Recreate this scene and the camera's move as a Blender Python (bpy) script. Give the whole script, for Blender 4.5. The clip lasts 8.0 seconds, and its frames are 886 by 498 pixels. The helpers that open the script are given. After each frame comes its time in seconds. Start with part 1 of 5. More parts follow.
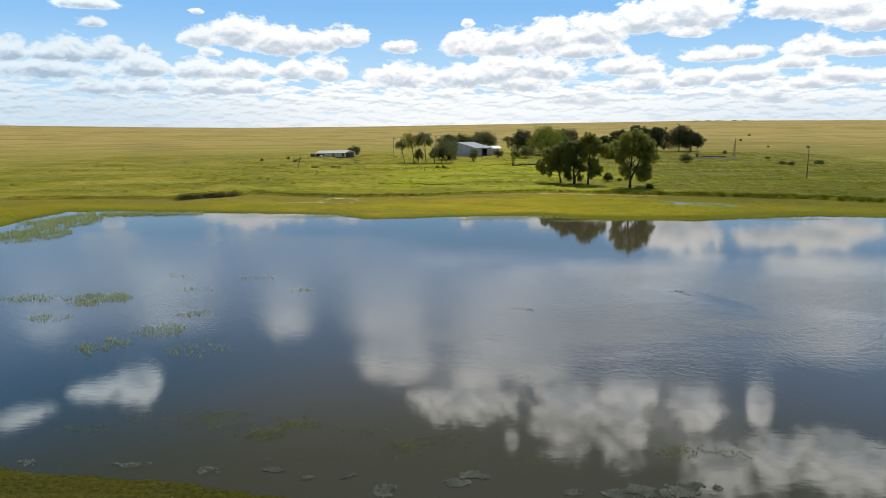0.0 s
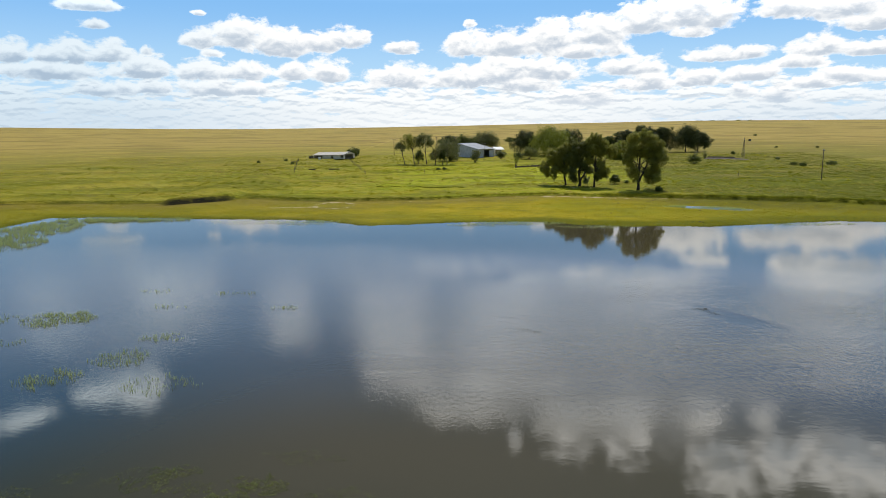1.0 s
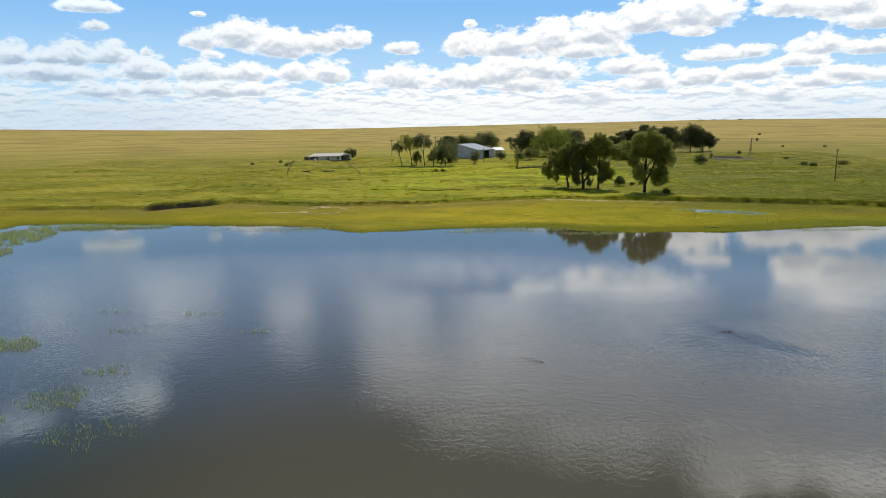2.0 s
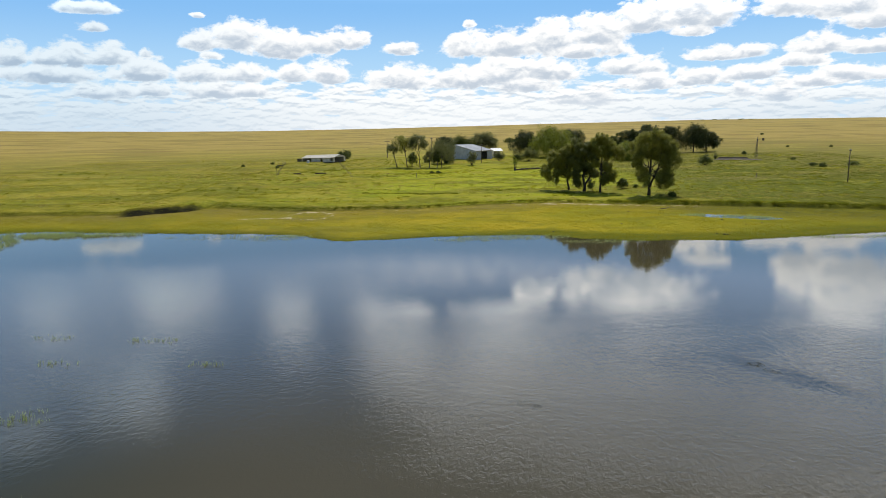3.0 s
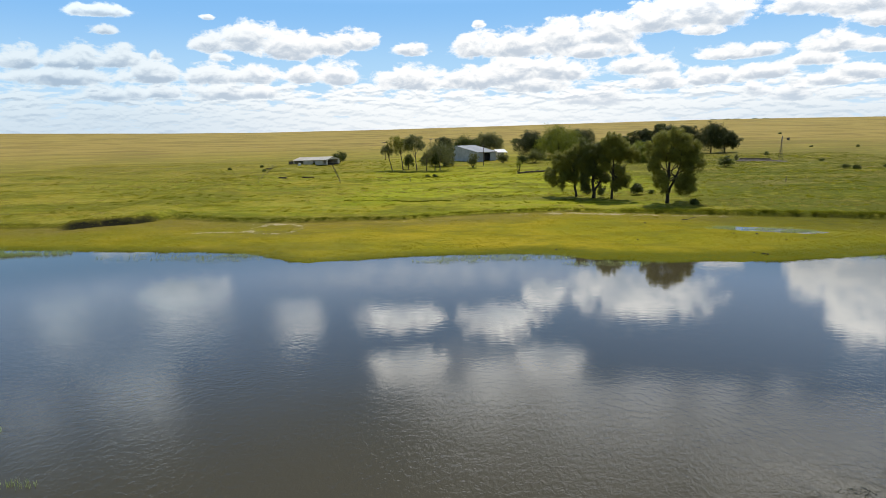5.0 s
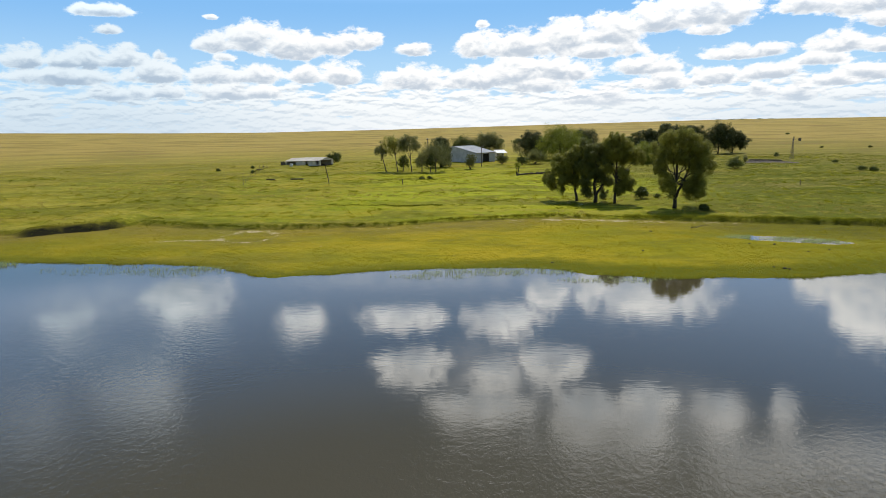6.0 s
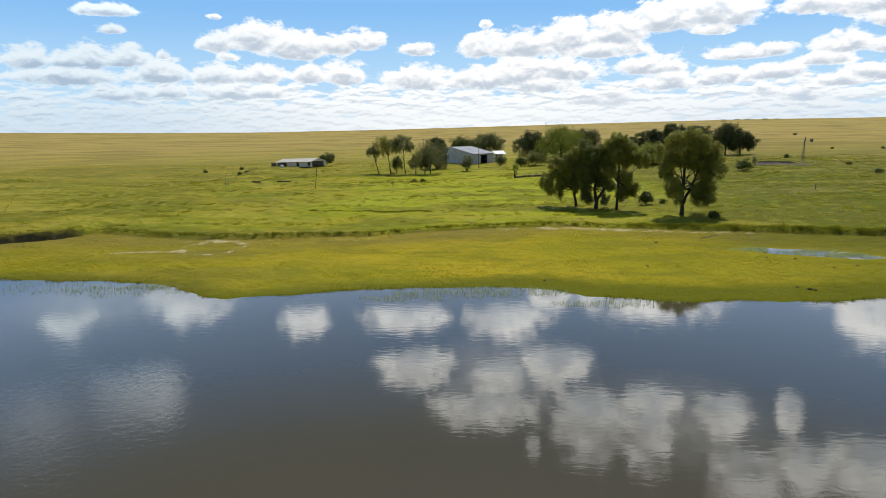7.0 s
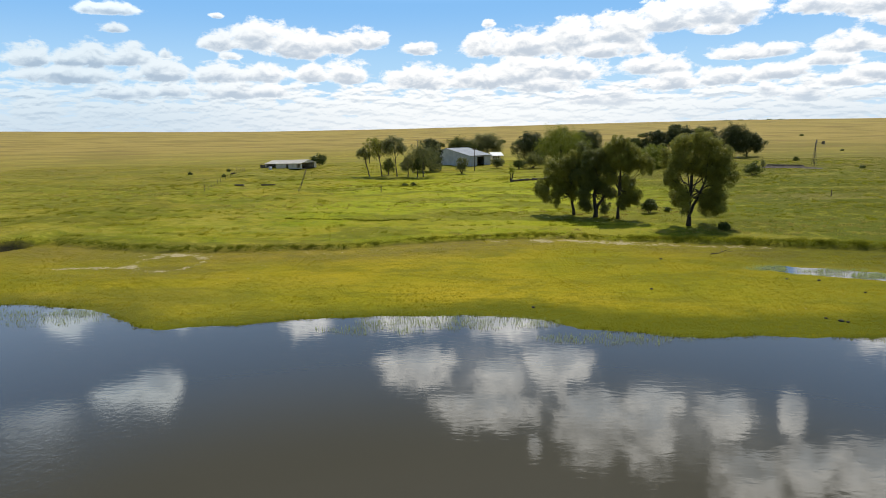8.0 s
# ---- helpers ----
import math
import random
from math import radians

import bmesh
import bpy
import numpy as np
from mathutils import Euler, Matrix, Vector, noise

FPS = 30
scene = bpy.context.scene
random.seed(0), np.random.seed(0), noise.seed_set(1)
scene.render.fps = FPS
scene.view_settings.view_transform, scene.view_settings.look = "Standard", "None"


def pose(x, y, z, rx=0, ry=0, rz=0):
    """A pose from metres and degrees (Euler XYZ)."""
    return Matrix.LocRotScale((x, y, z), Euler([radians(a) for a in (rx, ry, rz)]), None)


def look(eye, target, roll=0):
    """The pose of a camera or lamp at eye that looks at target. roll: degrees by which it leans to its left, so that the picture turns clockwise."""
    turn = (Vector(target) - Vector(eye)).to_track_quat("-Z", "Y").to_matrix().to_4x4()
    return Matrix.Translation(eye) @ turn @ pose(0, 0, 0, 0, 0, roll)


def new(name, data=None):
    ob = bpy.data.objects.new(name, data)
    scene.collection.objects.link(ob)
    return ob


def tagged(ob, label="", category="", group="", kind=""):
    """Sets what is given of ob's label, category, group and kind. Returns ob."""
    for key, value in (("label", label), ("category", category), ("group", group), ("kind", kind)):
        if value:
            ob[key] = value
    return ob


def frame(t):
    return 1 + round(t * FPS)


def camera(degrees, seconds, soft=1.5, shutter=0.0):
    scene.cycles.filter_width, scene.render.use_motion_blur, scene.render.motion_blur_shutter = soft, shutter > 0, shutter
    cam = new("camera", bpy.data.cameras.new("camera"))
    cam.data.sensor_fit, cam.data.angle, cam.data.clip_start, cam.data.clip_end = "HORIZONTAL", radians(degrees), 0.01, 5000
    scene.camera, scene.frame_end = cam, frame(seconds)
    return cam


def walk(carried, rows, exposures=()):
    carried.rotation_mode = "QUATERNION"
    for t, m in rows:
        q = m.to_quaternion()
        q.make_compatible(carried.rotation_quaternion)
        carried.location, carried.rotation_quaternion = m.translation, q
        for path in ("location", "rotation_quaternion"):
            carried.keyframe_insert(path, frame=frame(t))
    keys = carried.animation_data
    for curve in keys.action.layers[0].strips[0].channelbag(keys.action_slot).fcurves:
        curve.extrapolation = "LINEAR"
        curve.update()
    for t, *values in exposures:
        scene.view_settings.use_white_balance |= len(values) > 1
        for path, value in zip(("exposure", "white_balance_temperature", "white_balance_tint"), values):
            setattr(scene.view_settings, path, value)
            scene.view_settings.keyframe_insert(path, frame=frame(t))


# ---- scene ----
# ---------------------------------------------------------------- camera
cam = camera(70.0, 8.0, soft=0.7)
walk(cam, [
    (0.0, pose(0.00, 0.00, 16.00, 78.785, 0.00, 0.00)),
    (0.5, pose(0.18, 2.92, 15.98, 78.819, 0.07, 0.125)),
    (1.0, pose(0.45, 5.98, 15.97, 78.854, 0.177, 0.195)),
    (1.5, pose(0.82, 9.18, 15.95, 78.864, 0.311, 0.278)),
    (3.0, pose(2.49, 19.53, 15.81, 78.931, 0.553, 0.238)),
    (3.5, pose(3.23, 23.21, 15.72, 78.972, 0.643, 0.449)),
    (4.0, pose(4.07, 27.00, 15.63, 78.994, 0.685, 0.647)),
    (4.5, pose(4.99, 30.89, 15.52, 79.010, 0.734, 0.887)),
    (6.0, pose(8.11, 43.04, 15.24, 79.027, 0.713, 1.440)),
    (6.5, pose(9.24, 47.20, 15.20, 79.038, 0.660, 1.590)),
    (7.0, pose(10.37, 51.39, 15.23, 79.024, 0.660, 1.760)),
    (7.5, pose(11.49, 55.60, 15.33, 78.997, 0.599, 1.891)),
    (8.0, pose(12.59, 59.81, 15.53, 78.991, 0.524, 1.998)),
])

# ---------------------------------------------------------------- light
SUN_EL, SUN_AZ = 57.0, 17.0          # the sun stands high, ahead and a little to the right
sun = new("sun", bpy.data.lights.new("sun", "SUN"))
sun.data.energy, sun.data.angle, sun.data.color = 3.8, radians(0.53), (1.0, 0.955, 0.87)
sun.matrix_world = look((0, 0, 100), (-math.sin(radians(SUN_AZ)) * 100 / math.tan(radians(SUN_EL)),
                                      -math.cos(radians(SUN_AZ)) * 100 / math.tan(radians(SUN_EL)), 0))
world = bpy.data.worlds.new("sky")
scene.world = world
world.use_nodes = True
wn = world.node_tree
sky = wn.nodes.new("ShaderNodeTexSky")
sky.sky_type, sky.sun_disc = "NISHITA", False
sky.sun_elevation, sky.sun_rotation = radians(SUN_EL), radians(SUN_AZ)
sky.air_density, sky.dust_density, sky.ozone_density = 1.0, 0.6, 2.5
wn.links.new(sky.outputs[0], wn.nodes["Background"].inputs[0])
wn.nodes["Background"].inputs[1].default_value = 0.12


# ---------------------------------------------------------------- node helpers
def put_in(nt, sock, v):
    if isinstance(v, bpy.types.NodeSocket):
        nt.links.new(v, sock)
    elif isinstance(v, (tuple, list)) and len(v) == 3 and sock.type == "RGBA":
        sock.default_value = (*v, 1)
    else:
        sock.default_value = v


def calc(nt, op, a, b=0.0, c=0.0, clamp=False):
    n = nt.nodes.new("ShaderNodeMath")
    n.operation, n.use_clamp = op, clamp
    for s, v in zip(n.inputs, (a, b, c)):
        put_in(nt, s, v)
    return n.outputs[0]


def grain(nt, vec, scale, detail=4.0, rough=0.55, dist=0.0):
    n = nt.nodes.new("ShaderNodeTexNoise")
    put_in(nt, n.inputs["Vector"], vec)
    n.inputs["Scale"].default_value, n.inputs["Detail"].default_value = scale, detail
    n.inputs["Roughness"].default_value, n.inputs["Distortion"].default_value = rough, dist
    return n.outputs["Fac"]


def span(nt, v, a, b, c=0.0, d=1.0):
    n = nt.nodes.new("ShaderNodeMapRange")
    n.interpolation_type = "SMOOTHSTEP"
    for s, x in zip(n.inputs, (v, a, b, c, d)):
        put_in(nt, s, x)
    return n.outputs[0]


def blend(nt, fac, a, b, kind="MIX"):
    n = nt.nodes.new("ShaderNodeMix")
    n.data_type, n.blend_type = "RGBA", kind
    put_in(nt, n.inputs[0], fac), put_in(nt, n.inputs[6], a), put_in(nt, n.inputs[7], b)
    return n.outputs[2]


def stretch(nt, vec, s, move=(0, 0, 0)):
    n = nt.nodes.new("ShaderNodeMapping")
    put_in(nt, n.inputs[0], vec)
    n.inputs["Scale"].default_value, n.inputs["Location"].default_value = s, move
    return n.outputs[0]


def where(nt):
    return nt.nodes.new("ShaderNodeNewGeometry").outputs["Position"]


def local(nt):
    return nt.nodes.new("ShaderNodeTexCoord").outputs["Object"]


def island(nt):
    return nt.nodes.new("ShaderNodeNewGeometry").outputs["Random Per Island"]


def field(nt, name):
    n = nt.nodes.new("ShaderNodeAttribute")
    n.attribute_name = name
    return n.outputs["Fac"]


def relief(nt, height, strength, distance):
    n = nt.nodes.new("ShaderNodeBump")
    put_in(nt, n.inputs["Height"], height)
    n.inputs["Strength"].default_value, n.inputs["Distance"].default_value = strength, distance
    return n.outputs[0]


def surface(name):
    m = bpy.data.materials.new(name)
    m.use_nodes = True
    return m, m.node_tree, m.node_tree.nodes["Principled BSDF"]


# ---------------------------------------------------------------- materials
def mat_ground():
    m, nt, b = surface("grassland")
    p = where(nt)
    meadow, bare, far, dry = (field(nt, k) for k in ("meadow", "bare", "far", "shore"))
    n1, n2 = grain(nt, p, 0.05, 5, 0.6), grain(nt, p, 0.45, 6, 0.65)
    n3 = grain(nt, p, 4.0, 4, 0.7)
    sep = nt.nodes.new("ShaderNodeSeparateXYZ")
    nt.links.new(p, sep.inputs[0])
    deep = calc(nt, "LOGARITHM", calc(nt, "MAXIMUM", calc(nt, "ADD", sep.outputs[1], 20.0), 30.0), 2.718)
    band = nt.nodes.new("ShaderNodeCombineXYZ")
    put_in(nt, band.inputs[0], calc(nt, "MULTIPLY", sep.outputs[0], 0.016)), put_in(nt, band.inputs[1], calc(nt, "MULTIPLY", deep, 15.0))
    streak = grain(nt, band.outputs[0], 1.0, 6, 0.60, 0.9)       # grazing and mowing bands on the plain
    mottle = grain(nt, stretch(nt, p, (0.07, 0.16, 0.0)), 1.0, 6, 0.68, 0.4)
    fine = grain(nt, stretch(nt, p, (0.35, 0.9, 0.0)), 1.0, 5, 0.7)
    short = blend(nt, span(nt, n1, 0.35, 0.65), (0.275, 0.250, 0.008), (0.400, 0.305, 0.014))
    short = blend(nt, span(nt, mottle, 0.47, 0.64, 0, 0.80), short, (0.185, 0.170, 0.012))
    short = blend(nt, span(nt, calc(nt, "MULTIPLY_ADD", n1, 40.0, sep.outputs[0]), 42.0, 80.0, 0, 0.65), short, (0.150, 0.155, 0.006))
    short = blend(nt, span(nt, fine, 0.46, 0.70, 0, 0.5), short, (0.150, 0.155, 0.008))
    short = blend(nt, span(nt, calc(nt, "MULTIPLY_ADD", n1, 40.0, sep.outputs[0]), 22.0, -30.0, 0, 0.65), short, blend(nt, fine, (0.245, 0.215, 0.014), (0.135, 0.135, 0.008)))
    trodden = field(nt, "trodden")
    short = blend(nt, calc(nt, "MULTIPLY", trodden, span(nt, fine, 0.30, 0.60, 0.3, 0.9)), short, blend(nt, span(nt, sep.outputs[0], 34.0, 58.0), (0.190, 0.148, 0.036), (0.070, 0.072, 0.014)))
    # ranker green close to the water
    short = blend(nt, span(nt, calc(nt, "ADD", calc(nt, "MULTIPLY_ADD", n2, 5.0, dry), calc(nt, "ADD", span(nt, sep.outputs[1], 40.0, 60.0, -4.0, 0.0), span(nt, sep.outputs[0], 5.0, 24.0, 0.0, -2.6))), 7.5, 3.2, 0, 0.94), short, blend(nt, span(nt, sep.outputs[1], 40.0, 60.0), blend(nt, span(nt, n3, 0.35, 0.65), (0.018, 0.017, 0.004), (0.046, 0.046, 0.004)), (0.105, 0.115, 0.004)))
    tall = blend(nt, span(nt, mottle, 0.33, 0.58), (0.335, 0.285, 0.016), (0.215, 0.248, 0.006))
    tall = blend(nt, span(nt, calc(nt, "MULTIPLY_ADD", n1, 50.0, sep.outputs[0]), 22.0, -45.0, 0, 0.75), tall, blend(nt, mottle, (0.235, 0.205, 0.022), (0.150, 0.155, 0.010)))
    tall = blend(nt, span(nt, n1, 0.42, 0.66, 0, 0.6), tall, (0.350, 0.265, 0.030))
    tall = blend(nt, span(nt, fine, 0.46, 0.72, 0, 0.5), tall, (0.105, 0.140, 0.008))
    tall = blend(nt, span(nt, calc(nt, "MULTIPLY_ADD", n1, 60.0, sep.outputs[0]), 48.0, 90.0, 0, 0.85), tall, (0.090, 0.108, 0.008))
    yard = calc(nt, "ADD", calc(nt, "POWER", calc(nt, "MULTIPLY", calc(nt, "SUBTRACT", sep.outputs[0], 18.0), 0.022), 2.0), calc(nt, "POWER", calc(nt, "MULTIPLY", calc(nt, "SUBTRACT", sep.outputs[1], 195.0), 0.016), 2.0))
    tall = blend(nt, span(nt, calc(nt, "MULTIPLY_ADD", n1, 1.2, yard), 1.7, 0.6, 0, 0.75), tall, (0.350, 0.375, 0.013))     # greener round the farmstead
    tan = grain(nt, stretch(nt, p, (0.020, 0.075, 0.0), (9, 3, 0)), 1.0, 6, 0.62, 0.6)
    tall = blend(nt, calc(nt, "MULTIPLY", span(nt, tan, 0.54, 0.64, 0, 0.50), span(nt, sep.outputs[0], 52.0, 80.0)), tall, (0.300, 0.225, 0.085))          # dry strips to the east
    drift = grain(nt, stretch(nt, p, (0.030, 0.085, 0.0), (4, 1, 0)), 1.0, 6, 0.62, 0.8)
    tall = blend(nt, span(nt, drift, 0.48, 0.57, 0, 0.65), tall, (0.130, 0.126, 0.013))
    tall = blend(nt, span(nt, drift, 0.46, 0.37, 0, 0.65), tall, (0.330, 0.285, 0.040))
    tall = blend(nt, span(nt, n2, 0.53, 0.64, 0, 0.5), tall, (0.095, 0.112, 0.008))
    tall = blend(nt, span(nt, n2, 0.46, 0.36, 0, 0.5), tall, (0.400, 0.345, 0.045))
    gold = blend(nt, span(nt, streak, 0.42, 0.54), (0.395, 0.285, 0.080), (0.310, 0.228, 0.060))
    gold = blend(nt, span(nt, streak, 0.50, 0.64, 0, 0.55), gold, blend(nt, span(nt, n1, 0.45, 0.55), (0.155, 0.135, 0.032), (0.195, 0.125, 0.044)))
    col = blend(nt, meadow, tall, short)
    col = blend(nt, calc(nt, "MULTIPLY_ADD", calc(nt, "SUBTRACT", streak, 0.5), 1.1, far, True), col, gold)
    soil = blend(nt, span(nt, n3, 0.4, 0.65), (0.54, 0.45, 0.26), (0.32, 0.25, 0.13))
    col = blend(nt, span(nt, calc(nt, "ADD", bare, calc(nt, "MULTIPLY_ADD", calc(nt, "SUBTRACT", grain(nt, p, 1.3, 6, 0.8), 0.5), 3.6, calc(nt, "MULTIPLY", calc(nt, "SUBTRACT", n2, 0.5), 1.4))), 0.55, 0.85, 0, 0.9), col, soil)
    # dark soil of the pit's face, plus the shadow painted under the bank's lip
    tone_mix = field(nt, "scarp_and_shade")
    col = blend(nt, tone_mix, col, (0.040, 0.034, 0.020))
    col = blend(nt, span(nt, n3, 0.34, 0.70, 0, 0.60), col, blend(nt, 0.45, col, (0.05, 0.06, 0.01)))
    put_in(nt, b.inputs["Base Color"], col)
    b.inputs["Roughness"].default_value = 0.9
    b.inputs["Specular IOR Level"].default_value = 0.04
    hgt = calc(nt, "ADD", calc(nt, "MULTIPLY", n2, 0.6), calc(nt, "MULTIPLY", n3, 0.25))
    put_in(nt, b.inputs["Normal"], relief(nt, hgt, 0.9, 0.5))
    return m


def mat_water():
    m, nt, b = surface("murky_water")
    p = where(nt)
    tone_mix = grain(nt, p, 0.05, 4)
    b.inputs["Roughness"].default_value = 0.035
    b.inputs["IOR"].default_value = 1.333
    sep = nt.nodes.new("ShaderNodeSeparateXYZ")
    nt.links.new(p, sep.inputs[0])
    murk = blend(nt, tone_mix, (0.054, 0.046, 0.024), (0.068, 0.057, 0.030))
    weedy = calc(nt, "MULTIPLY", span(nt, sep.outputs[0], -6.0, -24.0, 0.0, 0.9), span(nt, calc(nt, "MULTIPLY_ADD", tone_mix, 30.0, sep.outputs[1]), 84.0, 52.0))
    murk = blend(nt, weedy, murk, (0.020, 0.025, 0.012))          # clearer water over a bed of weed
    put_in(nt, b.inputs["Base Color"], blend(nt, span(nt, sep.outputs[1], 36.0, 24.0, 0.0, 0.8), murk, (0.034, 0.033, 0.012)))
    east = span(nt, sep.outputs[0], -12.0, 14.0, 0.14, 1.0)
    open_water = calc(nt, "MULTIPLY", east, calc(nt, "MULTIPLY", span(nt, sep.outputs[1], 35.0, 47.0), span(nt, sep.outputs[1], 79.0, 58.0)))
    gust = span(nt, grain(nt, stretch(nt, p, (0.030, 0.055, 0)), 1.0, 3, 0.6, 0.8), 0.28, 0.72)
    wave = grain(nt, stretch(nt, p, (3.0, 2.3, 0)), 1.0, 3, 0.62, 0.6)
    chop = grain(nt, stretch(nt, p, (9.0, 8.0, 0)), 1.0, 2, 0.5)
    swell = grain(nt, stretch(nt, p, (0.9, 2.6, 0)), 1.0, 2, 0.5, 0.5)
    amp = calc(nt, "MULTIPLY_ADD", calc(nt, "MULTIPLY", open_water, calc(nt, "MULTIPLY_ADD", gust, 0.70, 0.30)), 0.95, 0.012)
    west = calc(nt, "MULTIPLY", span(nt, sep.outputs[0], 2.0, -10.0, 0.0, 0.20), calc(nt, "MULTIPLY", span(nt, sep.outputs[1], 97.0, 84.0), span(nt, sep.outputs[1], 44.0, 56.0)))
    amp = calc(nt, "ADD", amp, west)
    ox = calc(nt, "DIVIDE", calc(nt, "SUBTRACT", sep.outputs[0], 24.2), 2.6)          # a slick of weed keeps the water smooth
    oy = calc(nt, "DIVIDE", calc(nt, "ADD", calc(nt, "SUBTRACT", sep.outputs[1], 57.5), calc(nt, "MULTIPLY", calc(nt, "SUBTRACT", sep.outputs[0], 24.2), 1.1)), 1.7)
    slick = span(nt, calc(nt, "ADD", calc(nt, "MULTIPLY_ADD", ox, ox, calc(nt, "MULTIPLY", oy, oy)), calc(nt, "MULTIPLY_ADD", tone_mix, 1.2, -0.6)), 0.2, 2.4, 0.45, 1.0)
    amp = calc(nt, "MULTIPLY", amp, slick)
    hgt = calc(nt, "MULTIPLY", calc(nt, "MULTIPLY_ADD", chop, 0.30, wave), amp)
    hgt = calc(nt, "MULTIPLY_ADD", swell, calc(nt, "MULTIPLY", span(nt, sep.outputs[1], 60.0, 84.0, 0.5, 1.0), 0.045), hgt)
    put_in(nt, b.inputs["Normal"], relief(nt, hgt, 1.0, 0.052))
    return m


def mat_leaf(name, dark, light, gloss=0.5, spec=0.12, glow=0.35, drifts=False):
    m, nt, b = surface(name)
    r = island(nt)
    n = span(nt, grain(nt, local(nt), 0.55, 4, 0.6), 0.30, 0.70)
    if drifts:
        q = where(nt)
        spots = grain(nt, stretch(nt, q, (0.09, 0.20, 0.0)), 1.0, 6, 0.68, 0.4)
        drift = grain(nt, stretch(nt, q, (0.030, 0.085, 0.0), (4, 1, 0)), 1.0, 6, 0.62, 0.8)
        n = span(nt, calc(nt, "SUBTRACT", calc(nt, "MULTIPLY", spots, 0.55), drift), -0.36, -0.09, 0.0, 1.25)
        r = calc(nt, "MULTIPLY", r, 0.6)
    col = blend(nt, calc(nt, "MULTIPLY_ADD", r, 0.42 if drifts else 0.26, calc(nt, "MULTIPLY", n, 0.62), True), dark, light)
    if drifts:                                      # duller, drier grass to the west
        sep = nt.nodes.new("ShaderNodeSeparateXYZ")
        nt.links.new(q, sep.inputs[0])
        col = blend(nt, span(nt, calc(nt, "MULTIPLY_ADD", drift, 60.0, sep.outputs[0]), 25.0, -40.0, 0.0, 0.55), col, blend(nt, n, (0.085, 0.085, 0.012), (0.210, 0.180, 0.024)))
    put_in(nt, b.inputs["Base Color"], col)
    b.inputs["Roughness"].default_value = gloss
    b.inputs["Specular IOR Level"].default_value = spec
    tr = nt.nodes.new("ShaderNodeBsdfTranslucent")
    put_in(nt, tr.inputs[0], blend(nt, 0.5, col, light))
    mx = nt.nodes.new("ShaderNodeMixShader")
    mx.inputs[0].default_value = glow
    nt.links.new(b.outputs[0], mx.inputs[1]), nt.links.new(tr.outputs[0], mx.inputs[2])
    nt.links.new(mx.outputs[0], nt.nodes["Material Output"].inputs[0])
    return m


def mat_bark(name, a, c):
    m, nt, b = surface(name)
    n = grain(nt, stretch(nt, local(nt), (5, 5, 1.2)), 1.0, 6, 0.65)
    put_in(nt, b.inputs["Base Color"], blend(nt, span(nt, n, 0.35, 0.65), a, c))
    b.inputs["Roughness"].default_value = 0.9
    put_in(nt, b.inputs["Normal"], relief(nt, n, 0.8, 0.04))
    return m


def mat_plain(name, a, c, rough=0.7, metal=0.0, scale=1.5, bump=0.2, wear=None):
    m, nt, b = surface(name)
    q = local(nt)
    n, f = grain(nt, q, scale, 5, 0.6), grain(nt, q, scale * 9, 3)
    col = blend(nt, span(nt, n, 0.35, 0.68), a, c)
    if wear:
        col = blend(nt, span(nt, grain(nt, stretch(nt, q, (2, 2, 0.35)), scale, 5, 0.7), 0.56, 0.74, 0, 0.7), col, wear)
    put_in(nt, b.inputs["Base Color"], col)
    put_in(nt, b.inputs["Roughness"], span(nt, f, 0.2, 0.8, rough - 0.1, min(1, rough + 0.1)))
    b.inputs["Metallic"].default_value = metal
    put_in(nt, b.inputs["Normal"], relief(nt, f, bump, 0.02))
    return m


GROUND, WATER = mat_ground(), mat_water()
GUM = mat_leaf("gum_leaves", (0.054, 0.070, 0.020), (0.430, 0.410, 0.078), 0.5, 0.10, 0.45)
GROVE_LEAF = mat_leaf("grove_leaves", (0.024, 0.034, 0.014), (0.125, 0.140, 0.042), 0.5, 0.10, 0.28)
GUM_DARK = mat_leaf("dark_gum_leaves", (0.038, 0.052, 0.018), (0.260, 0.265, 0.062), 0.5, 0.10, 0.36)
WILLOW = mat_leaf("willow_leaves", (0.085, 0.115, 0.012), (0.330, 0.350, 0.042))
SHRUB = mat_leaf("shrub_leaves", (0.045, 0.062, 0.012), (0.135, 0.160, 0.032))
GREY = mat_leaf("grey_green_leaves", (0.075, 0.088, 0.032), (0.260, 0.262, 0.090))
TUFT = mat_leaf("grass_blades", (0.175, 0.190, 0.007), (0.425, 0.380, 0.030), 0.8, 0.04, 0.5, True)
TURF = mat_leaf("short_grass_blades", (0.155, 0.150, 0.005), (0.390, 0.310, 0.016), 0.8, 0.04, 0.5, True)
RANK = mat_leaf("rank_grass_blades", (0.066, 0.088, 0.006), (0.180, 0.188, 0.016), 0.8, 0.04, 0.45, True)
WEEDY = mat_leaf("coarse_grass_blades", (0.100, 0.125, 0.006), (0.265, 0.262, 0.020), 0.8, 0.04, 0.5, True)
STRAW = mat_leaf("dry_grass_blades", (0.300, 0.250, 0.045), (0.520, 0.430, 0.130), 0.8, 0.04, 0.4)
REED = mat_leaf("reed_blades", (0.240, 0.330, 0.080), (0.480, 0.520, 0.200), 0.6, 0.1, 0.5)
WEED = mat_leaf("water_weed", (0.070, 0.095, 0.022), (0.230, 0.250, 0.060), 0.5)
FROTH = mat_leaf("bleached_water_weed", (0.090, 0.100, 0.065), (0.300, 0.310, 0.240), 0.6)
SUNK = mat_leaf("sunken_water_weed", (0.030, 0.034, 0.024), (0.130, 0.135, 0.100), 0.5)
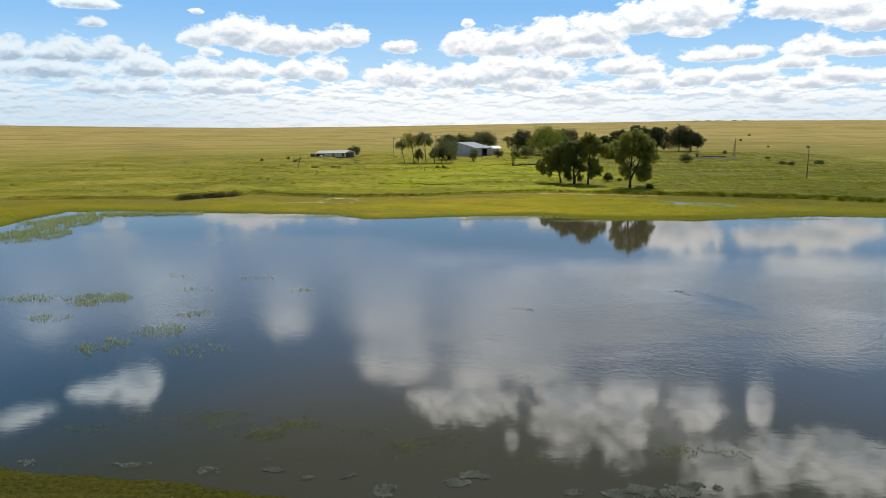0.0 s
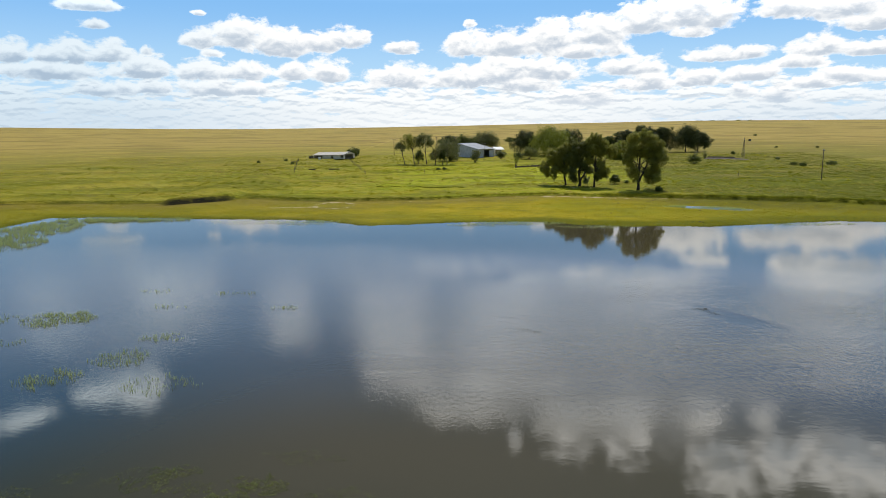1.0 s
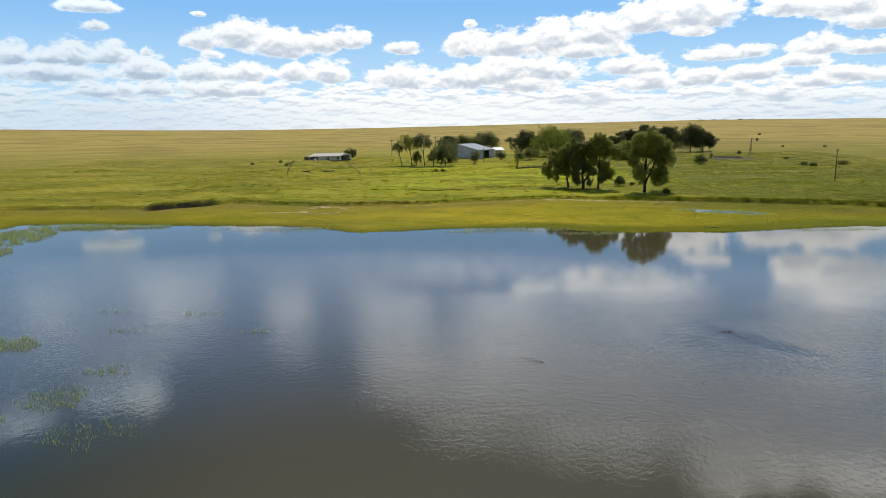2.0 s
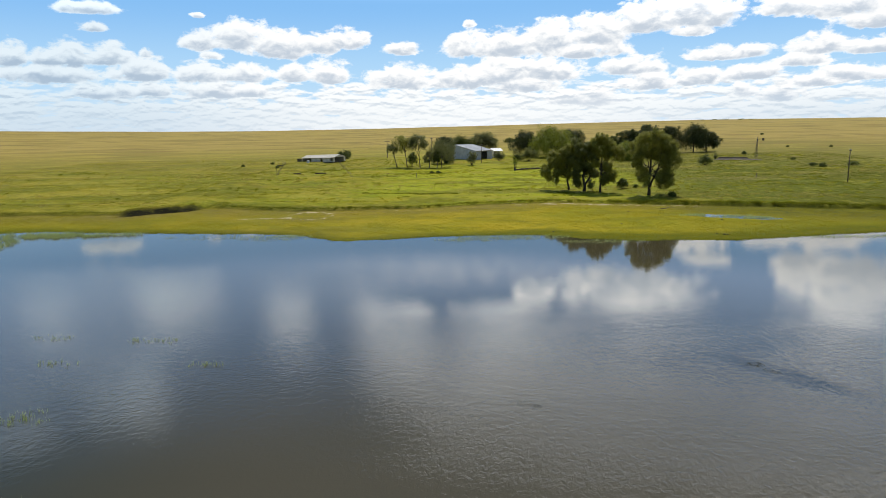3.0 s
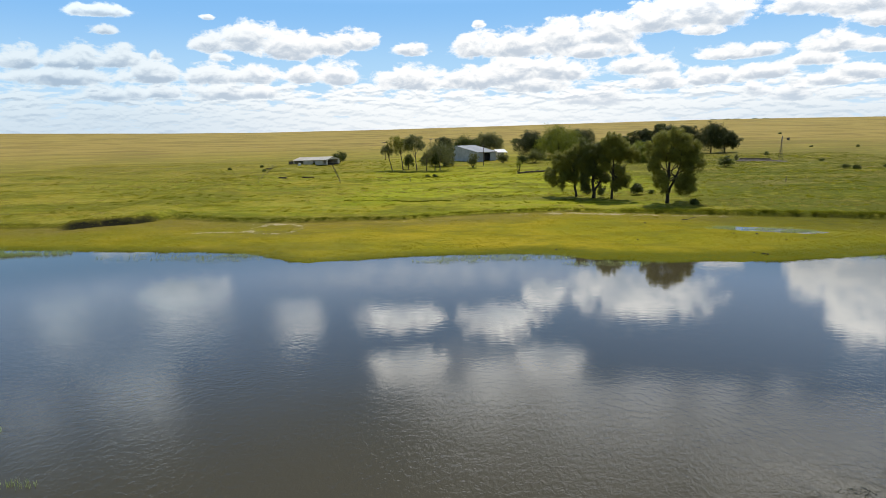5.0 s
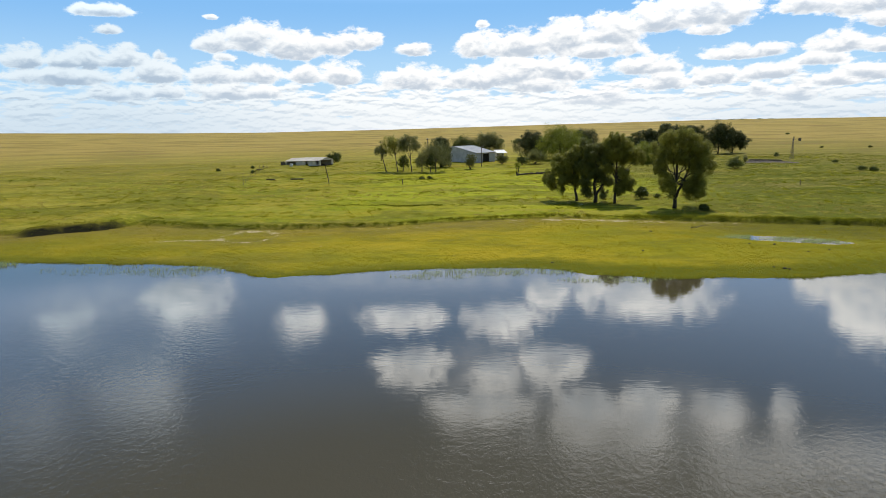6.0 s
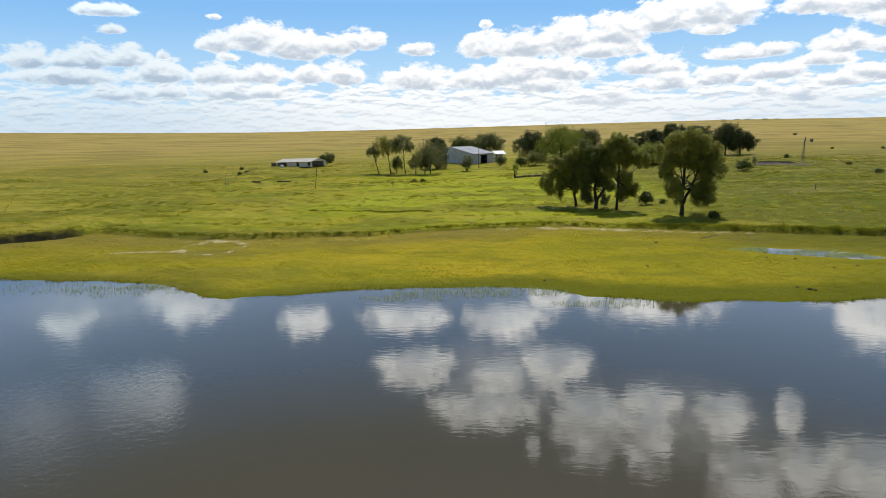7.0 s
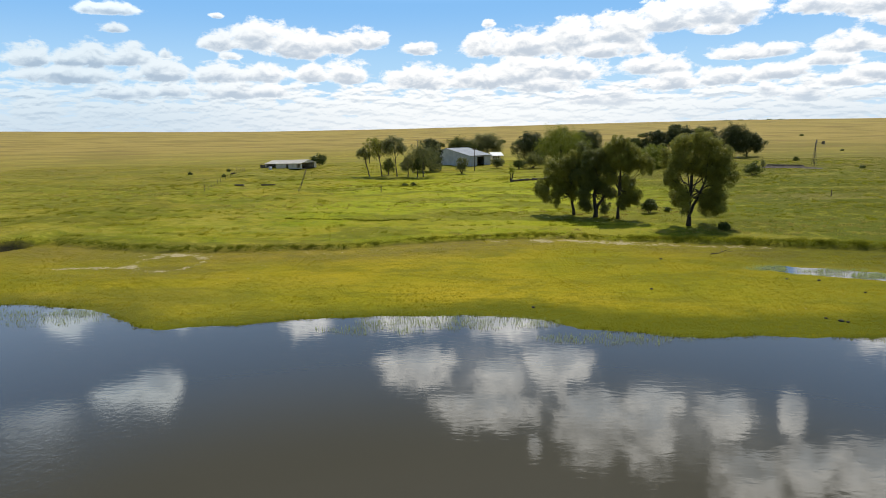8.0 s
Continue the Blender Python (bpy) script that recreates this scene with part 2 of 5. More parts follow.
BARK = mat_bark("gum_bark", (0.016, 0.013, 0.010), (0.060, 0.048, 0.036))
PALE_BARK = mat_bark("pale_gum_bark", (0.055, 0.045, 0.034), (0.150, 0.125, 0.095))
SHEET = mat_plain("galvanised_sheet", (0.38, 0.40, 0.41), (0.49, 0.50, 0.51), 0.5, 0.1, 0.6, 0.15, (0.36, 0.33, 0.30))
ROOFING = mat_plain("weathered_roof_sheet", (0.22, 0.24, 0.26), (0.29, 0.31, 0.33), 0.75, 0.0, 0.5, 0.15, (0.40, 0.40, 0.40))
PALE_ROOF = mat_plain("sun_bleached_roof_sheet", (0.38, 0.35, 0.29), (0.48, 0.44, 0.37), 0.7, 0.0, 0.5, 0.15, (0.38, 0.32, 0.25))
WHITE = mat_plain("white_painted_sheet", (0.60, 0.60, 0.57), (0.72, 0.72, 0.69), 0.6)
PLASTER = mat_plain("cream_plaster", (0.52, 0.47, 0.37), (0.64, 0.58, 0.46), 0.85, 0, 0.8, 0.4, (0.30, 0.27, 0.22))
DARK = mat_plain("dark_interior", (0.012, 0.012, 0.012), (0.030, 0.028, 0.025), 0.9)
TIMBER = mat_plain("weathered_timber", (0.075, 0.058, 0.042), (0.170, 0.140, 0.105), 0.85, 0, 3, 0.6)
STEEL = mat_plain("rusty_steel", (0.10, 0.075, 0.055), (0.22, 0.20, 0.18), 0.6, 0.5, 3)
CONCRETE = mat_plain("stained_concrete", (0.070, 0.055, 0.034), (0.150, 0.120, 0.080), 0.9, 0, 0.7, 0.5)
EARTH = mat_plain("trampled_earth", (0.060, 0.046, 0.034), (0.125, 0.098, 0.068), 0.95, 0, 1.2, 0.8)
STONE = mat_plain("dark_stone", (0.018, 0.015, 0.012), (0.050, 0.043, 0.035), 0.95, 0, 4, 0.8)


# ---------------------------------------------------------------- mesh helpers
def make(name, verts, faces, material, parent=None, label="", smooth=False):
    me = bpy.data.meshes.new(name)
    me.from_pydata([tuple(map(float, v)) for v in verts], [], [tuple(map(int, f)) for f in faces])
    me.materials.append(material)
    if smooth:
        me.shade_smooth()
    ob = new(name, me)
    if parent is not None:
        ob.parent = parent
    if label:
        ob["label"] = label
    return ob


def part(name, bm, material, parent, label=""):
    me = bpy.data.meshes.new(name)
    bm.to_mesh(me)
    bm.free()
    me.materials.append(material)
    ob = new(name, me)
    ob.parent = parent
    if label:
        ob["label"] = label
    return ob


def thing(name, place, label, category, group="", kind=""):
    ob = new(name)
    ob.empty_display_size = 0.3
    ob.location = place
    return tagged(ob, label, category, group, kind)


def box(bm, lo, hi, bevel=0.0, turn=None):
    """An axis-aligned box between two corners, with its edges rounded off."""
    lo, hi = Vector(lo), Vector(hi)
    res = bmesh.ops.create_cube(bm, size=1, matrix=Matrix.Translation((lo + hi) / 2) @ Matrix.Diagonal((*(hi - lo), 1)))
    vs = res["verts"]
    if bevel:
        es = list({e for v in vs for e in v.link_edges})
        out = bmesh.ops.bevel(bm, geom=es, offset=bevel, segments=1, affect="EDGES")
        vs = list({v for f in out["faces"] for v in f.verts} | {v for v in vs if v.is_valid})
    if turn is not None:
        bmesh.ops.transform(bm, matrix=turn, verts=vs)
    return bm


def tube(points, radii, sides=7):
    """Verts and faces of a tapered tube along points."""
    pts = [Vector(p) for p in points]
    vs, fs = [], []
    for i, (p, r) in enumerate(zip(pts, radii)):
        d = (pts[min(i + 1, len(pts) - 1)] - pts[max(i - 1, 0)]).normalized()
        side = d.orthogonal().normalized()
        up = d.cross(side)
        for k in range(sides):
            a = 2 * math.pi * k / sides
            vs.append(p + (side * math.cos(a) + up * math.sin(a)) * r)
        if i:
            for k in range(sides):
                a, b = (i - 1) * sides + k, (i - 1) * sides + (k + 1) % sides
                fs.append((a, b, b + sides, a + sides))
    fs.append(tuple(range((len(pts) - 1) * sides, len(pts) * sides)))
    fs.append(tuple(reversed(range(sides))))
    return vs, fs


# ---------------------------------------------------------------- lie of the land
LAKE_FAR = [(-69, 115.4), (-61.5, 116.9), (-50.3, 115.6), (-39.6, 114.4), (-29, 113.5), (-20, 112.2), (-16.8, 109.6), (-14, 107.2),
            (-11.6, 106.3), (-9.2, 106.9), (-5.4, 108.0), (-0.6, 109.2), (4, 109.9), (9.5, 110.6), (15, 110.3), (19, 109.0), (21.5, 106.9),
            (25, 106.2), (28.5, 105.2), (36, 105.2), (43, 105.0), (50, 106.6), (58, 108.8), (66, 110.2), (77, 108.4)]
LAKE_REST = [(90, 104), (104, 92), (112, 70), (104, 42), (80, 24), (40, 17.5), (5, 21.5), (-7.5, 25.0), (-12.5, 26.3), (-20.9, 27.3),
             (-45, 33), (-64, 47), (-73, 66), (-71.5, 85), (-69.7, 98), (-70.2, 107)]
LAKE = np.array(LAKE_FAR + LAKE_REST, float)
BANK = np.array([(-400, 128), (-120, 128), (-91, 130), (-75, 132.5), (-58, 132.8), (-54.6, 133), (-50, 136.5), (-45, 139.2), (-42, 140.4), (-31, 136.3),
                 (-19.2, 134.7), (-9.8, 136), (-3.5, 135.6), (5, 140), (11.7, 141.6), (21.7, 144), (32.9, 141.6), (43, 139.3),
                 (49.7, 137.5), (60.7, 135), (75, 131.5), (88, 126), (110, 118), (400, 110)], float)


def ripple(x, y, s, seed=0.0):
    """Cheap smooth noise in -1..1 made of crossed sines."""
    r = np.zeros_like(x)
    for i, (a, f) in enumerate(((0.5, 1.0), (0.3, 2.17), (0.2, 4.43))):
        c, d = math.cos(1.3 * i + seed), math.sin(1.3 * i + seed)
        u, v = (x * c + y * d) * s * f, (-x * d + y * c) * s * f
        r = r + a * np.sin(u + 1.7 * np.sin(v * 0.7 + seed)) * np.cos(v + 1.3 * np.sin(u * 0.6 - seed))
    return r


def shore_distance(x, y):
    """Metres from the lake's edge, positive on land."""
    best = np.full(x.shape, 1e9)
    inside = np.zeros(x.shape, bool)
    for (ax, ay), (bx, by) in zip(LAKE, np.roll(LAKE, -1, 0)):
        dx, dy = bx - ax, by - ay
        k = np.clip(((x - ax) * dx + (y - ay) * dy) / (dx * dx + dy * dy), 0, 1)
        best = np.minimum(best, np.hypot(x - ax - k * dx, y - ay - k * dy))
        cross = (ay > y) != (by > y)
        inside ^= cross & (x < ax + (y - ay) * dx / (dy if dy else 1e-9))
    return np.where(inside, -best, best)


def ease(v, a, b):
    k = np.clip((v - a) / (b - a), 0, 1)
    return k * k * (3 - 2 * k)


POOL = (50.2, 124.1, -0.40, 8.4, 2.1, 0.42)       # the rain pool: centre, turn, half axes, level


def pool_reach(x, y):
    c, s = math.cos(POOL[2]), math.sin(POOL[2])
    u, v = (x - POOL[0]) * c + (y - POOL[1]) * s, -(x - POOL[0]) * s + (y - POOL[1]) * c
    return np.hypot(u / POOL[3], v / POOL[4]) * (1 + 0.26 * ripple(x, y, 0.9, 2))


def land(x, y):
    """Height of the ground, and the masks that its material reads."""
    x, y = np.asarray(x, float), np.asarray(y, float)
    sd = shore_distance(x, y) + 0.45 * ripple(x, y, 0.55, 1) + 0.18 * ripple(x, y, 2.1, 5)
    yb = np.interp(x, BANK[:, 0], BANK[:, 1]) + 0.9 * ripple(x, y * 0, 0.35, 3) + 0.5 * ripple(x, y * 0, 1.3, 1)
    past = y - yb
    ahead = ease(y, 60, 100)
    z = np.where(sd < 0, np.maximum(0.05 * sd, -1.2), np.minimum(0.024 * sd, 0.62))
    z = np.where(sd > 0, z + (0.03 * ripple(x, y, 0.7, 4) + 0.02 * ripple(x, y, 1.9, 2)) * ease(sd, 1, 6), z)
    hole = ease(x, -57.5, -55) * ease(x, -43.5, -46)
    step = ease(past, -0.35, 0.55)
    z = z + ahead * step * (0.30 + 0.12 * ripple(x, y * 0, 0.4, 6) + 0.55 * hole + 0.30 * ease(x, 38, 55))
    z = z - ahead * hole * 0.55 * ease(past, -3.0, -0.8) * (1 - step)
    k = np.clip((y - 138) / 130, 0, 1)
    up = ahead * np.clip(past, 0, 140)
    z = z + 0.0108 * up + 0.008 * np.clip(x, -160, 220) * k * ahead
    z = z + ahead * ease(past, 0.5, 6) * (0.11 * ripple(x, y, 0.33, 7) + 0.09 * ripple(x, y, 0.95, 8))
    # the plain climbs slowly to the skyline
    r, az = np.hypot(x, y - 30), np.degrees(np.arctan2(x, y - 30))
    sky_line = np.interp(az, [-180, -60, -35, -25, -17, -6, 4, 13, 22, 33, 60, 180],
                         [-0.2, -0.1, -0.13, -0.30, -0.37, -0.25, -0.07, 0.09, 0.24, 0.27, 0.2, -0.2])
    crest = 16 + 1800 * np.tan(np.radians(sky_line))
    f = np.clip((r - 290) / 1510, 0, 1)
    z = np.where(r > 290, z + (np.where(y > 0, crest, 8) - z) * f ** 1.15, z)
    z = z + np.clip((r - 300) / 500, 0, 1) * 0.5 * ripple(x, y, 0.011, 2)
    z = np.where(r > 1800, z - (r - 1800) * 0.006, z)
    reach = pool_reach(x, y)
    w = 1 - ease(reach, 1.0, 2.0)
    z = z * (1 - w) + w * (POOL[5] + 0.02) - 0.10 * (1 - ease(reach, 0.55, 1.1))
    z = z + 0.03 * (x + 46) * np.exp(-((x + 46) / 16) ** 2 - ((y - 268) / 16) ** 2)
    meadow = ahead * (1 - ease(past, -0.6, 0.6)) + (1 - ahead)
    ring = np.exp(-((np.hypot((x + 21.3) / 3.7, (y - 129.4) / 3.8) - 1) / 0.16) ** 2) * np.clip(0.62 + 0.35 * ripple(x, y, 0.5, 3), 0, 1)
    ring = ring + np.exp(-((y - 127.0 - 0.05 * (x + 30)) / 0.65) ** 2) * ease(x, -37, -33) * (1 - ease(x, -25, -22)) * np.clip(0.55 + 0.6 * ripple(x, y, 0.45, 5), 0, 1)
    ring = ring + 0.6 * np.exp(-((x + 22.8) / 2.6) ** 2 - ((y - 133.9) / 0.9) ** 2)
    verge = np.exp(-((past + 1.7) / 1.5) ** 2) * ahead * np.clip(0.72 + 0.75 * ripple(x, y, 0.8, 7), 0.15, 1) * np.clip(0.26 + 1.0 * np.exp(-((x - 32) / 14) ** 2) + 0.3 * ripple(x, y * 0, 0.5, 9), 0, 1)
    patch = np.exp(-((y - 246 + 0.02 * x) / 1.0) ** 2) * np.exp(-((x + 49) / 7) ** 2) * 0.8
    track = np.exp(-((y - 226 - 0.05 * x) / 1.8) ** 2) * ease(x, 88, 108) * 0.45
    bare = np.clip(ring + verge + patch + track, 0, 1)
    trodden = ahead * ease(past, -11 - 5 * ease(x, 30, 60), -3 - 4 * ease(x, 30, 60)) * (1 - ease(past, -0.5, 0.3)) * np.clip(0.75 + 0.5 * ripple(x, y, 0.12, 4), 0, 1)
    trodden = np.maximum(trodden, 0.8 * np.exp(-((x + 21) / 9) ** 2 - ((y - 126.0) / 2.6) ** 2))
    scarp_and_shade = ahead * hole * ease(past, -2.2, -1.0) * (1 - ease(past, 0.3, 0.7))
    # thin shadow of the overhanging lip, put into the ground colour
    lip = 0.75 * np.exp(-((past + 0.10) / 0.30) ** 2) * ahead * np.clip(0.55 + 0.7 * ripple(x, y * 0, 0.6, 4), 0, 1)
    scarp_and_shade = np.maximum(scarp_and_shade, lip)
    far = ease(r, 120, 520) * 0.95
    return z, dict(meadow=meadow, bare=bare, far=far, shore=sd, scarp_and_shade=scarp_and_shade, trodden=trodden)


def ground_z(x, y):
    return float(land(np.array([x]), np.array([y]))[0][0])


def spread(parts):
    out = [parts[0][0]]
    for a, b, step in parts:
        n = max(1, round(abs(b - a) / step))
        out += list(np.linspace(a, b, n + 1)[1:])
    return out


def far_steps(start, end, first, grow):
    out, d = [start], first
    while out[-1] < end:
        out.append(out[-1] + d)
        d *= grow
    return out


xs = [-v for v in reversed(far_steps(80, 4300, 2.0, 1.12)[1:])] + spread([(-80, 115, 0.75)]) + far_steps(115, 4300, 2.0, 1.12)[1:]
ys = [-v for v in reversed(far_steps(10, 4200, 4.0, 1.25)[1:])] + spread([(-10, 20, 2.0), (20, 34, 0.6), (34, 102, 2.5), (102, 148, 0.42), (148, 200, 0.9), (200, 300, 1.6)]) \
    + far_steps(300, 4300, 2.2, 1.06)[1:]
gx, gy = np.meshgrid(xs, ys)
gz, masks = land(gx.ravel(), gy.ravel())
nx = len(xs)
quads = [(j * nx + i, j * nx + i + 1, (j + 1) * nx + i + 1, (j + 1) * nx + i) for j in range(len(ys) - 1) for i in range(nx - 1)]
ground = make("ground", np.column_stack((gx.ravel(), gy.ravel(), gz)), quads, GROUND, smooth=True)
tagged(ground, "green and golden open grassland round a pond", "ground", kind="structure")
for key, values in masks.items():
    ground.data.attributes.new(key, "FLOAT", "POINT").data.foreach_set("value", np.ascontiguousarray(values, dtype=np.float32))

# the pond and the rain pool on the meadow
wx, wy = np.linspace(-82, 122, 52), np.linspace(12, 122, 28)
pond = make("water", [(a, b, 0) for b in wy for a in wx],
            [(j * 52 + i, j * 52 + i + 1, (j + 1) * 52 + i + 1, (j + 1) * 52 + i) for j in range(27) for i in range(51)], WATER)
tagged(pond, "calm murky pond mirroring the cloudy sky", "pond", kind="structure")
ring_pts = [(POOL[0], POOL[1], POOL[5] - 0.01)]
for k in range(64):
    a = 2 * math.pi * k / 64
    u, v = POOL[3] * 1.12 * math.cos(a), POOL[4] * 1.12 * math.sin(a)
    c, s = math.cos(POOL[2]), math.sin(POOL[2])
    ring_pts.append((POOL[0] + u * c - v * s, POOL[1] + u * s + v * c, POOL[5] - 0.01))
pool = make("water", ring_pts, [(0, 1 + k, 1 + (k + 1) % 64) for k in range(64)], WATER)
tagged(pool, "shallow rain puddle on the meadow beside the pond", "puddle", kind="structure")

# ---------------------------------------------------------------- clouded sky, far off
# azimuth, half width, base and top of each heap of cloud, in degrees
CLOUDS_HIGH = [(-28.1, 2.2, 8.6, 9.6), (-28.3, 1, 7.3, 8.1), (-20.5, 0.7, 8.7, 9.1), (-20.1, 1.8, 6.3, 7.8),
               (-17, 2.8, 6.5, 8.7), (-14.2, 3.2, 5.9, 8.1), (-11, 1.9, 6.2, 7.8), (-8.5, 1.9, 6.6, 8.2), (-19.5, 0.9, 5.6, 6.2),
               (-3.7, 1.7, 6.1, 7.1), (2.1, 0.6, 8.3, 8.9), (2.1, 2.1, 5.9, 8), (5.6, 2.9, 5.8, 8.1), (9, 2.4, 6.2, 8.8), (13, 2.6, 6.6, 9.1),
               (16.8, 2.7, 7.5, 9.9), (20.7, 3.4, 7.6, 10.7), (20.5, 1.8, 7, 7.9)]
CLOUDS_MIDDLE = [(27.2, 2.3, 8.1, 9.7), (30.9, 3.2, 7.7, 9.5), (33, 2.5, 6.8, 8.4), (23.1, 3.2, 5, 6.2), (28.5, 2.1, 4.3, 5.3),
                 (29.6, 2.1, 5.1, 6.6), (33.2, 2.6, 5, 6.1), (12, 3.9, 5.6, 7), (5.4, 3.2, 3.7, 6.1), (8.9, 3.2, 3.8, 5.8), (16, 2.9, 4.1, 5.6),
                 (25.3, 2.1, 3.4, 4.7), (29.6, 2, 2.7, 3.7), (32.3, 3.1, 3.1, 4.3), (17.4, 2.5, 2.9, 4.4), (20.9, 2.4, 3.1, 4.5)]
CLOUDS_LOW = [(-33.8, 1.6, 4.6, 6.3), (-31.2, 1.6, 4.7, 6), (-29.7, 1.5, 4.7, 6.7), (-27.4, 2.1, 4.9, 6.5), (-24.5, 0.6, 5.5, 6.3),
              (-31.5, 3.8, 3.5, 4.9), (-25, 2.4, 3.8, 5.6), (-20.7, 2.2, 3.7, 5.4), (-17.1, 2.3, 3.8, 5.3), (-13.1, 2, 3.9, 5.2),
              (-10.3, 2, 3.8, 5.7), (-27.8, 2.4, 2.4, 3.6), (-24.2, 1.5, 2.6, 3.8), (-3.9, 3.1, 3.3, 5.3), (2, 4.2, 3.3, 5.1), (7.2, 3.4, 2.9, 4.3),
              (-18.9, 4, 2.5, 3.8), (24.6, 1.2, 2.1, 3.2), (12.3, 3.6, 1.7, 3.2), (27.3, 1.8, 1.7, 3)]
CLOUDS_NEARER = [(-24.1, 3.7, 12.3, 15.9), (-14.6, 2.2, 15.4, 18.0), (8.1, 2.1, 13.7, 16.3), (16.3, 6.1, 12.4, 16.5), (29.7, 1.9, 10.1, 13.8),
                 (33.8, 3.6, 10.3, 16.3), (22.7, 2, 10.5, 11.4), (33.4, 2.8, 12.8, 16.2), (-33.3, 1.9, 13.6, 15.6),
                 (-5.3, 3.9, 15.8, 18), (3.9, 3.7, 15.8, 18.8)]
CLOUDS_OVERHEAD = [(-4.5, 3.6, 19.7, 23.2), (3.3, 2.5, 20.5, 24.5), (8.6, 3.2, 19.4, 23.2), (2.1, 5, 23.5, 26.6), (17.5, 2.7, 22, 24.8),
                   (23.3, 2.4, 21.9, 25.7), (28.3, 1, 21, 24.4), (12, 3.5, 23.1, 28.8), (17, 2.6, 23.1, 29), (6.7, 0.7, 27, 28.7),
                   (25.6, 3.1, 26, 30.6), (30.1, 2.3, 24.5, 28.8), (35.4, 4.1, 23.4, 28.4), (-30.4, 2.1, 19.8, 21.6), (-27.6, 1.9, 19.6, 22.7),
                   (-36.6, 2.8, 20.7, 22.2), (45, 6, 17, 22), (-48, 6, 12, 17)]
# unseen haze above the view, mostly added to lighten the pond's reflection
FILL_VEILS = [(-31.5, 6.5, 10.6, 15.5), (-2, 19, 10.8, 14.5), (4, 10, 17.5, 27), (20, 9, 20, 29)]


def mat_sky():
    m = bpy.data.materials.new("clouded_sky")
    m.use_nodes = True
    nt = m.node_tree
    nt.nodes.clear()
    uv = nt.nodes.new("ShaderNodeUVMap").outputs[0]          # azimuth and elevation, in tens of degrees
    body, base, fill_veil = (field(nt, k) for k in ("body", "base", "fill_veil"))
    n1 = grain(nt, stretch(nt, uv, (6.5, 11.0, 1)), 1.0, 6, 0.54, 0.3)
    n2 = grain(nt, stretch(nt, uv, (26.0, 40.0, 1), (3, 1, 0)), 1.0, 5, 0.6)
    puff = calc(nt, "MULTIPLY_ADD", n1, 2.3, calc(nt, "MULTIPLY_ADD", n2, 0.85, -1.54))
    dens = calc(nt, "ADD", body, puff)
    sep = nt.nodes.new("ShaderNodeSeparateXYZ")
    nt.links.new(uv, sep.inputs[0])
    el = calc(nt, "MULTIPLY", sep.outputs[1], 10.0)
    soft = span(nt, el, 10.0, 13.0)          # the nearer clouds overhead are thinner and more frayed
    thick = span(nt, dens, calc(nt, "MULTIPLY_ADD", soft, -0.10, -0.16), calc(nt, "MULTIPLY_ADD", soft, 0.34, calc(nt, "MULTIPLY_ADD", n2, 0.6, 0.06)))
    thick = calc(nt, "MULTIPLY", thick, span(nt, calc(nt, "MULTIPLY", soft, grain(nt, stretch(nt, uv, (2.6, 4.0, 1), (2, 8, 0)), 1.0, 3, 0.5)), 0.44, 0.68, 1.0, 0.60))
    fill_wisp = calc(nt, "MULTIPLY", fill_veil, span(nt, n1, 0.28, 0.66, 0.10, 0.34))
    glare = span(nt, calc(nt, "ABSOLUTE", calc(nt, "SUBTRACT", sep.outputs[0], 0.2)), 3.0, 0.2)
    # rows of far cumulus that close up towards the horizon
    rows = grain(nt, stretch(nt, uv, (4.6, 17.0, 1), (7, 2, 0)), 1.0, 6, 0.55, 0.2)
    low = calc(nt, "MULTIPLY", span(nt, calc(nt, "ADD", calc(nt, "MULTIPLY_ADD", glare, 0.07, rows), span(nt, el, 4.6, 1.2, -0.08, 0.15)), 0.46, 0.60), span(nt, el, 5.0, 3.4))
    rowshade = span(nt, calc(nt, "SUBTRACT", grain(nt, stretch(nt, uv, (4.6, 17.0, 1), (7, 2.30, 0)), 1.0, 6, 0.55, 0.2), rows), -0.04, 0.15)
    cover = calc(nt, "MAXIMUM", calc(nt, "MAXIMUM", thick, fill_wisp), calc(nt, "MULTIPLY", low, 0.92))
    lump = grain(nt, stretch(nt, uv, (6.5, 11.0, 1), (0, 0.42, 0)), 1.0, 6, 0.54, 0.3)          # the heap above hides the sun
    shade = calc(nt, "MULTIPLY_ADD", calc(nt, "SUBTRACT", lump, n1), 1.5, calc(nt, "MULTIPLY_ADD", calc(nt, "SUBTRACT", n1, 0.5), 0.9, base))
    shade = calc(nt, "MULTIPLY", span(nt, shade, 0.44, 1.08), span(nt, dens, -0.10, 0.42, 0.0, 0.92))
    shade = calc(nt, "MAXIMUM", shade, calc(nt, "MULTIPLY", calc(nt, "MULTIPLY", low, rowshade), 0.80))
    lit = blend(nt, shade, (1.06, 1.06, 1.05), (0.52, 0.60, 0.70))
    lit = blend(nt, span(nt, sep.outputs[0], -1.0, -3.2, 0.0, 1.0), lit, blend(nt, 1.0, lit, (0.74, 0.84, 0.92), "MULTIPLY"))
    lit = blend(nt, span(nt, el, 3.4, 0.2, 0.0, 0.62), lit, blend(nt, glare, (0.58, 0.71, 0.84), (0.93, 0.965, 0.99)))
    bright = span(nt, el, 7.5, 19.0, 1.0, 3.5)          # clouds nearer the sun glow more
    air = blend(nt, span(nt, el, 0.0, 4.5), (0.62, 0.79, 0.95), (0.44, 0.70, 0.96))
    air = blend(nt, span(nt, el, 3.5, 10.5), air, (0.230, 0.515, 0.910))
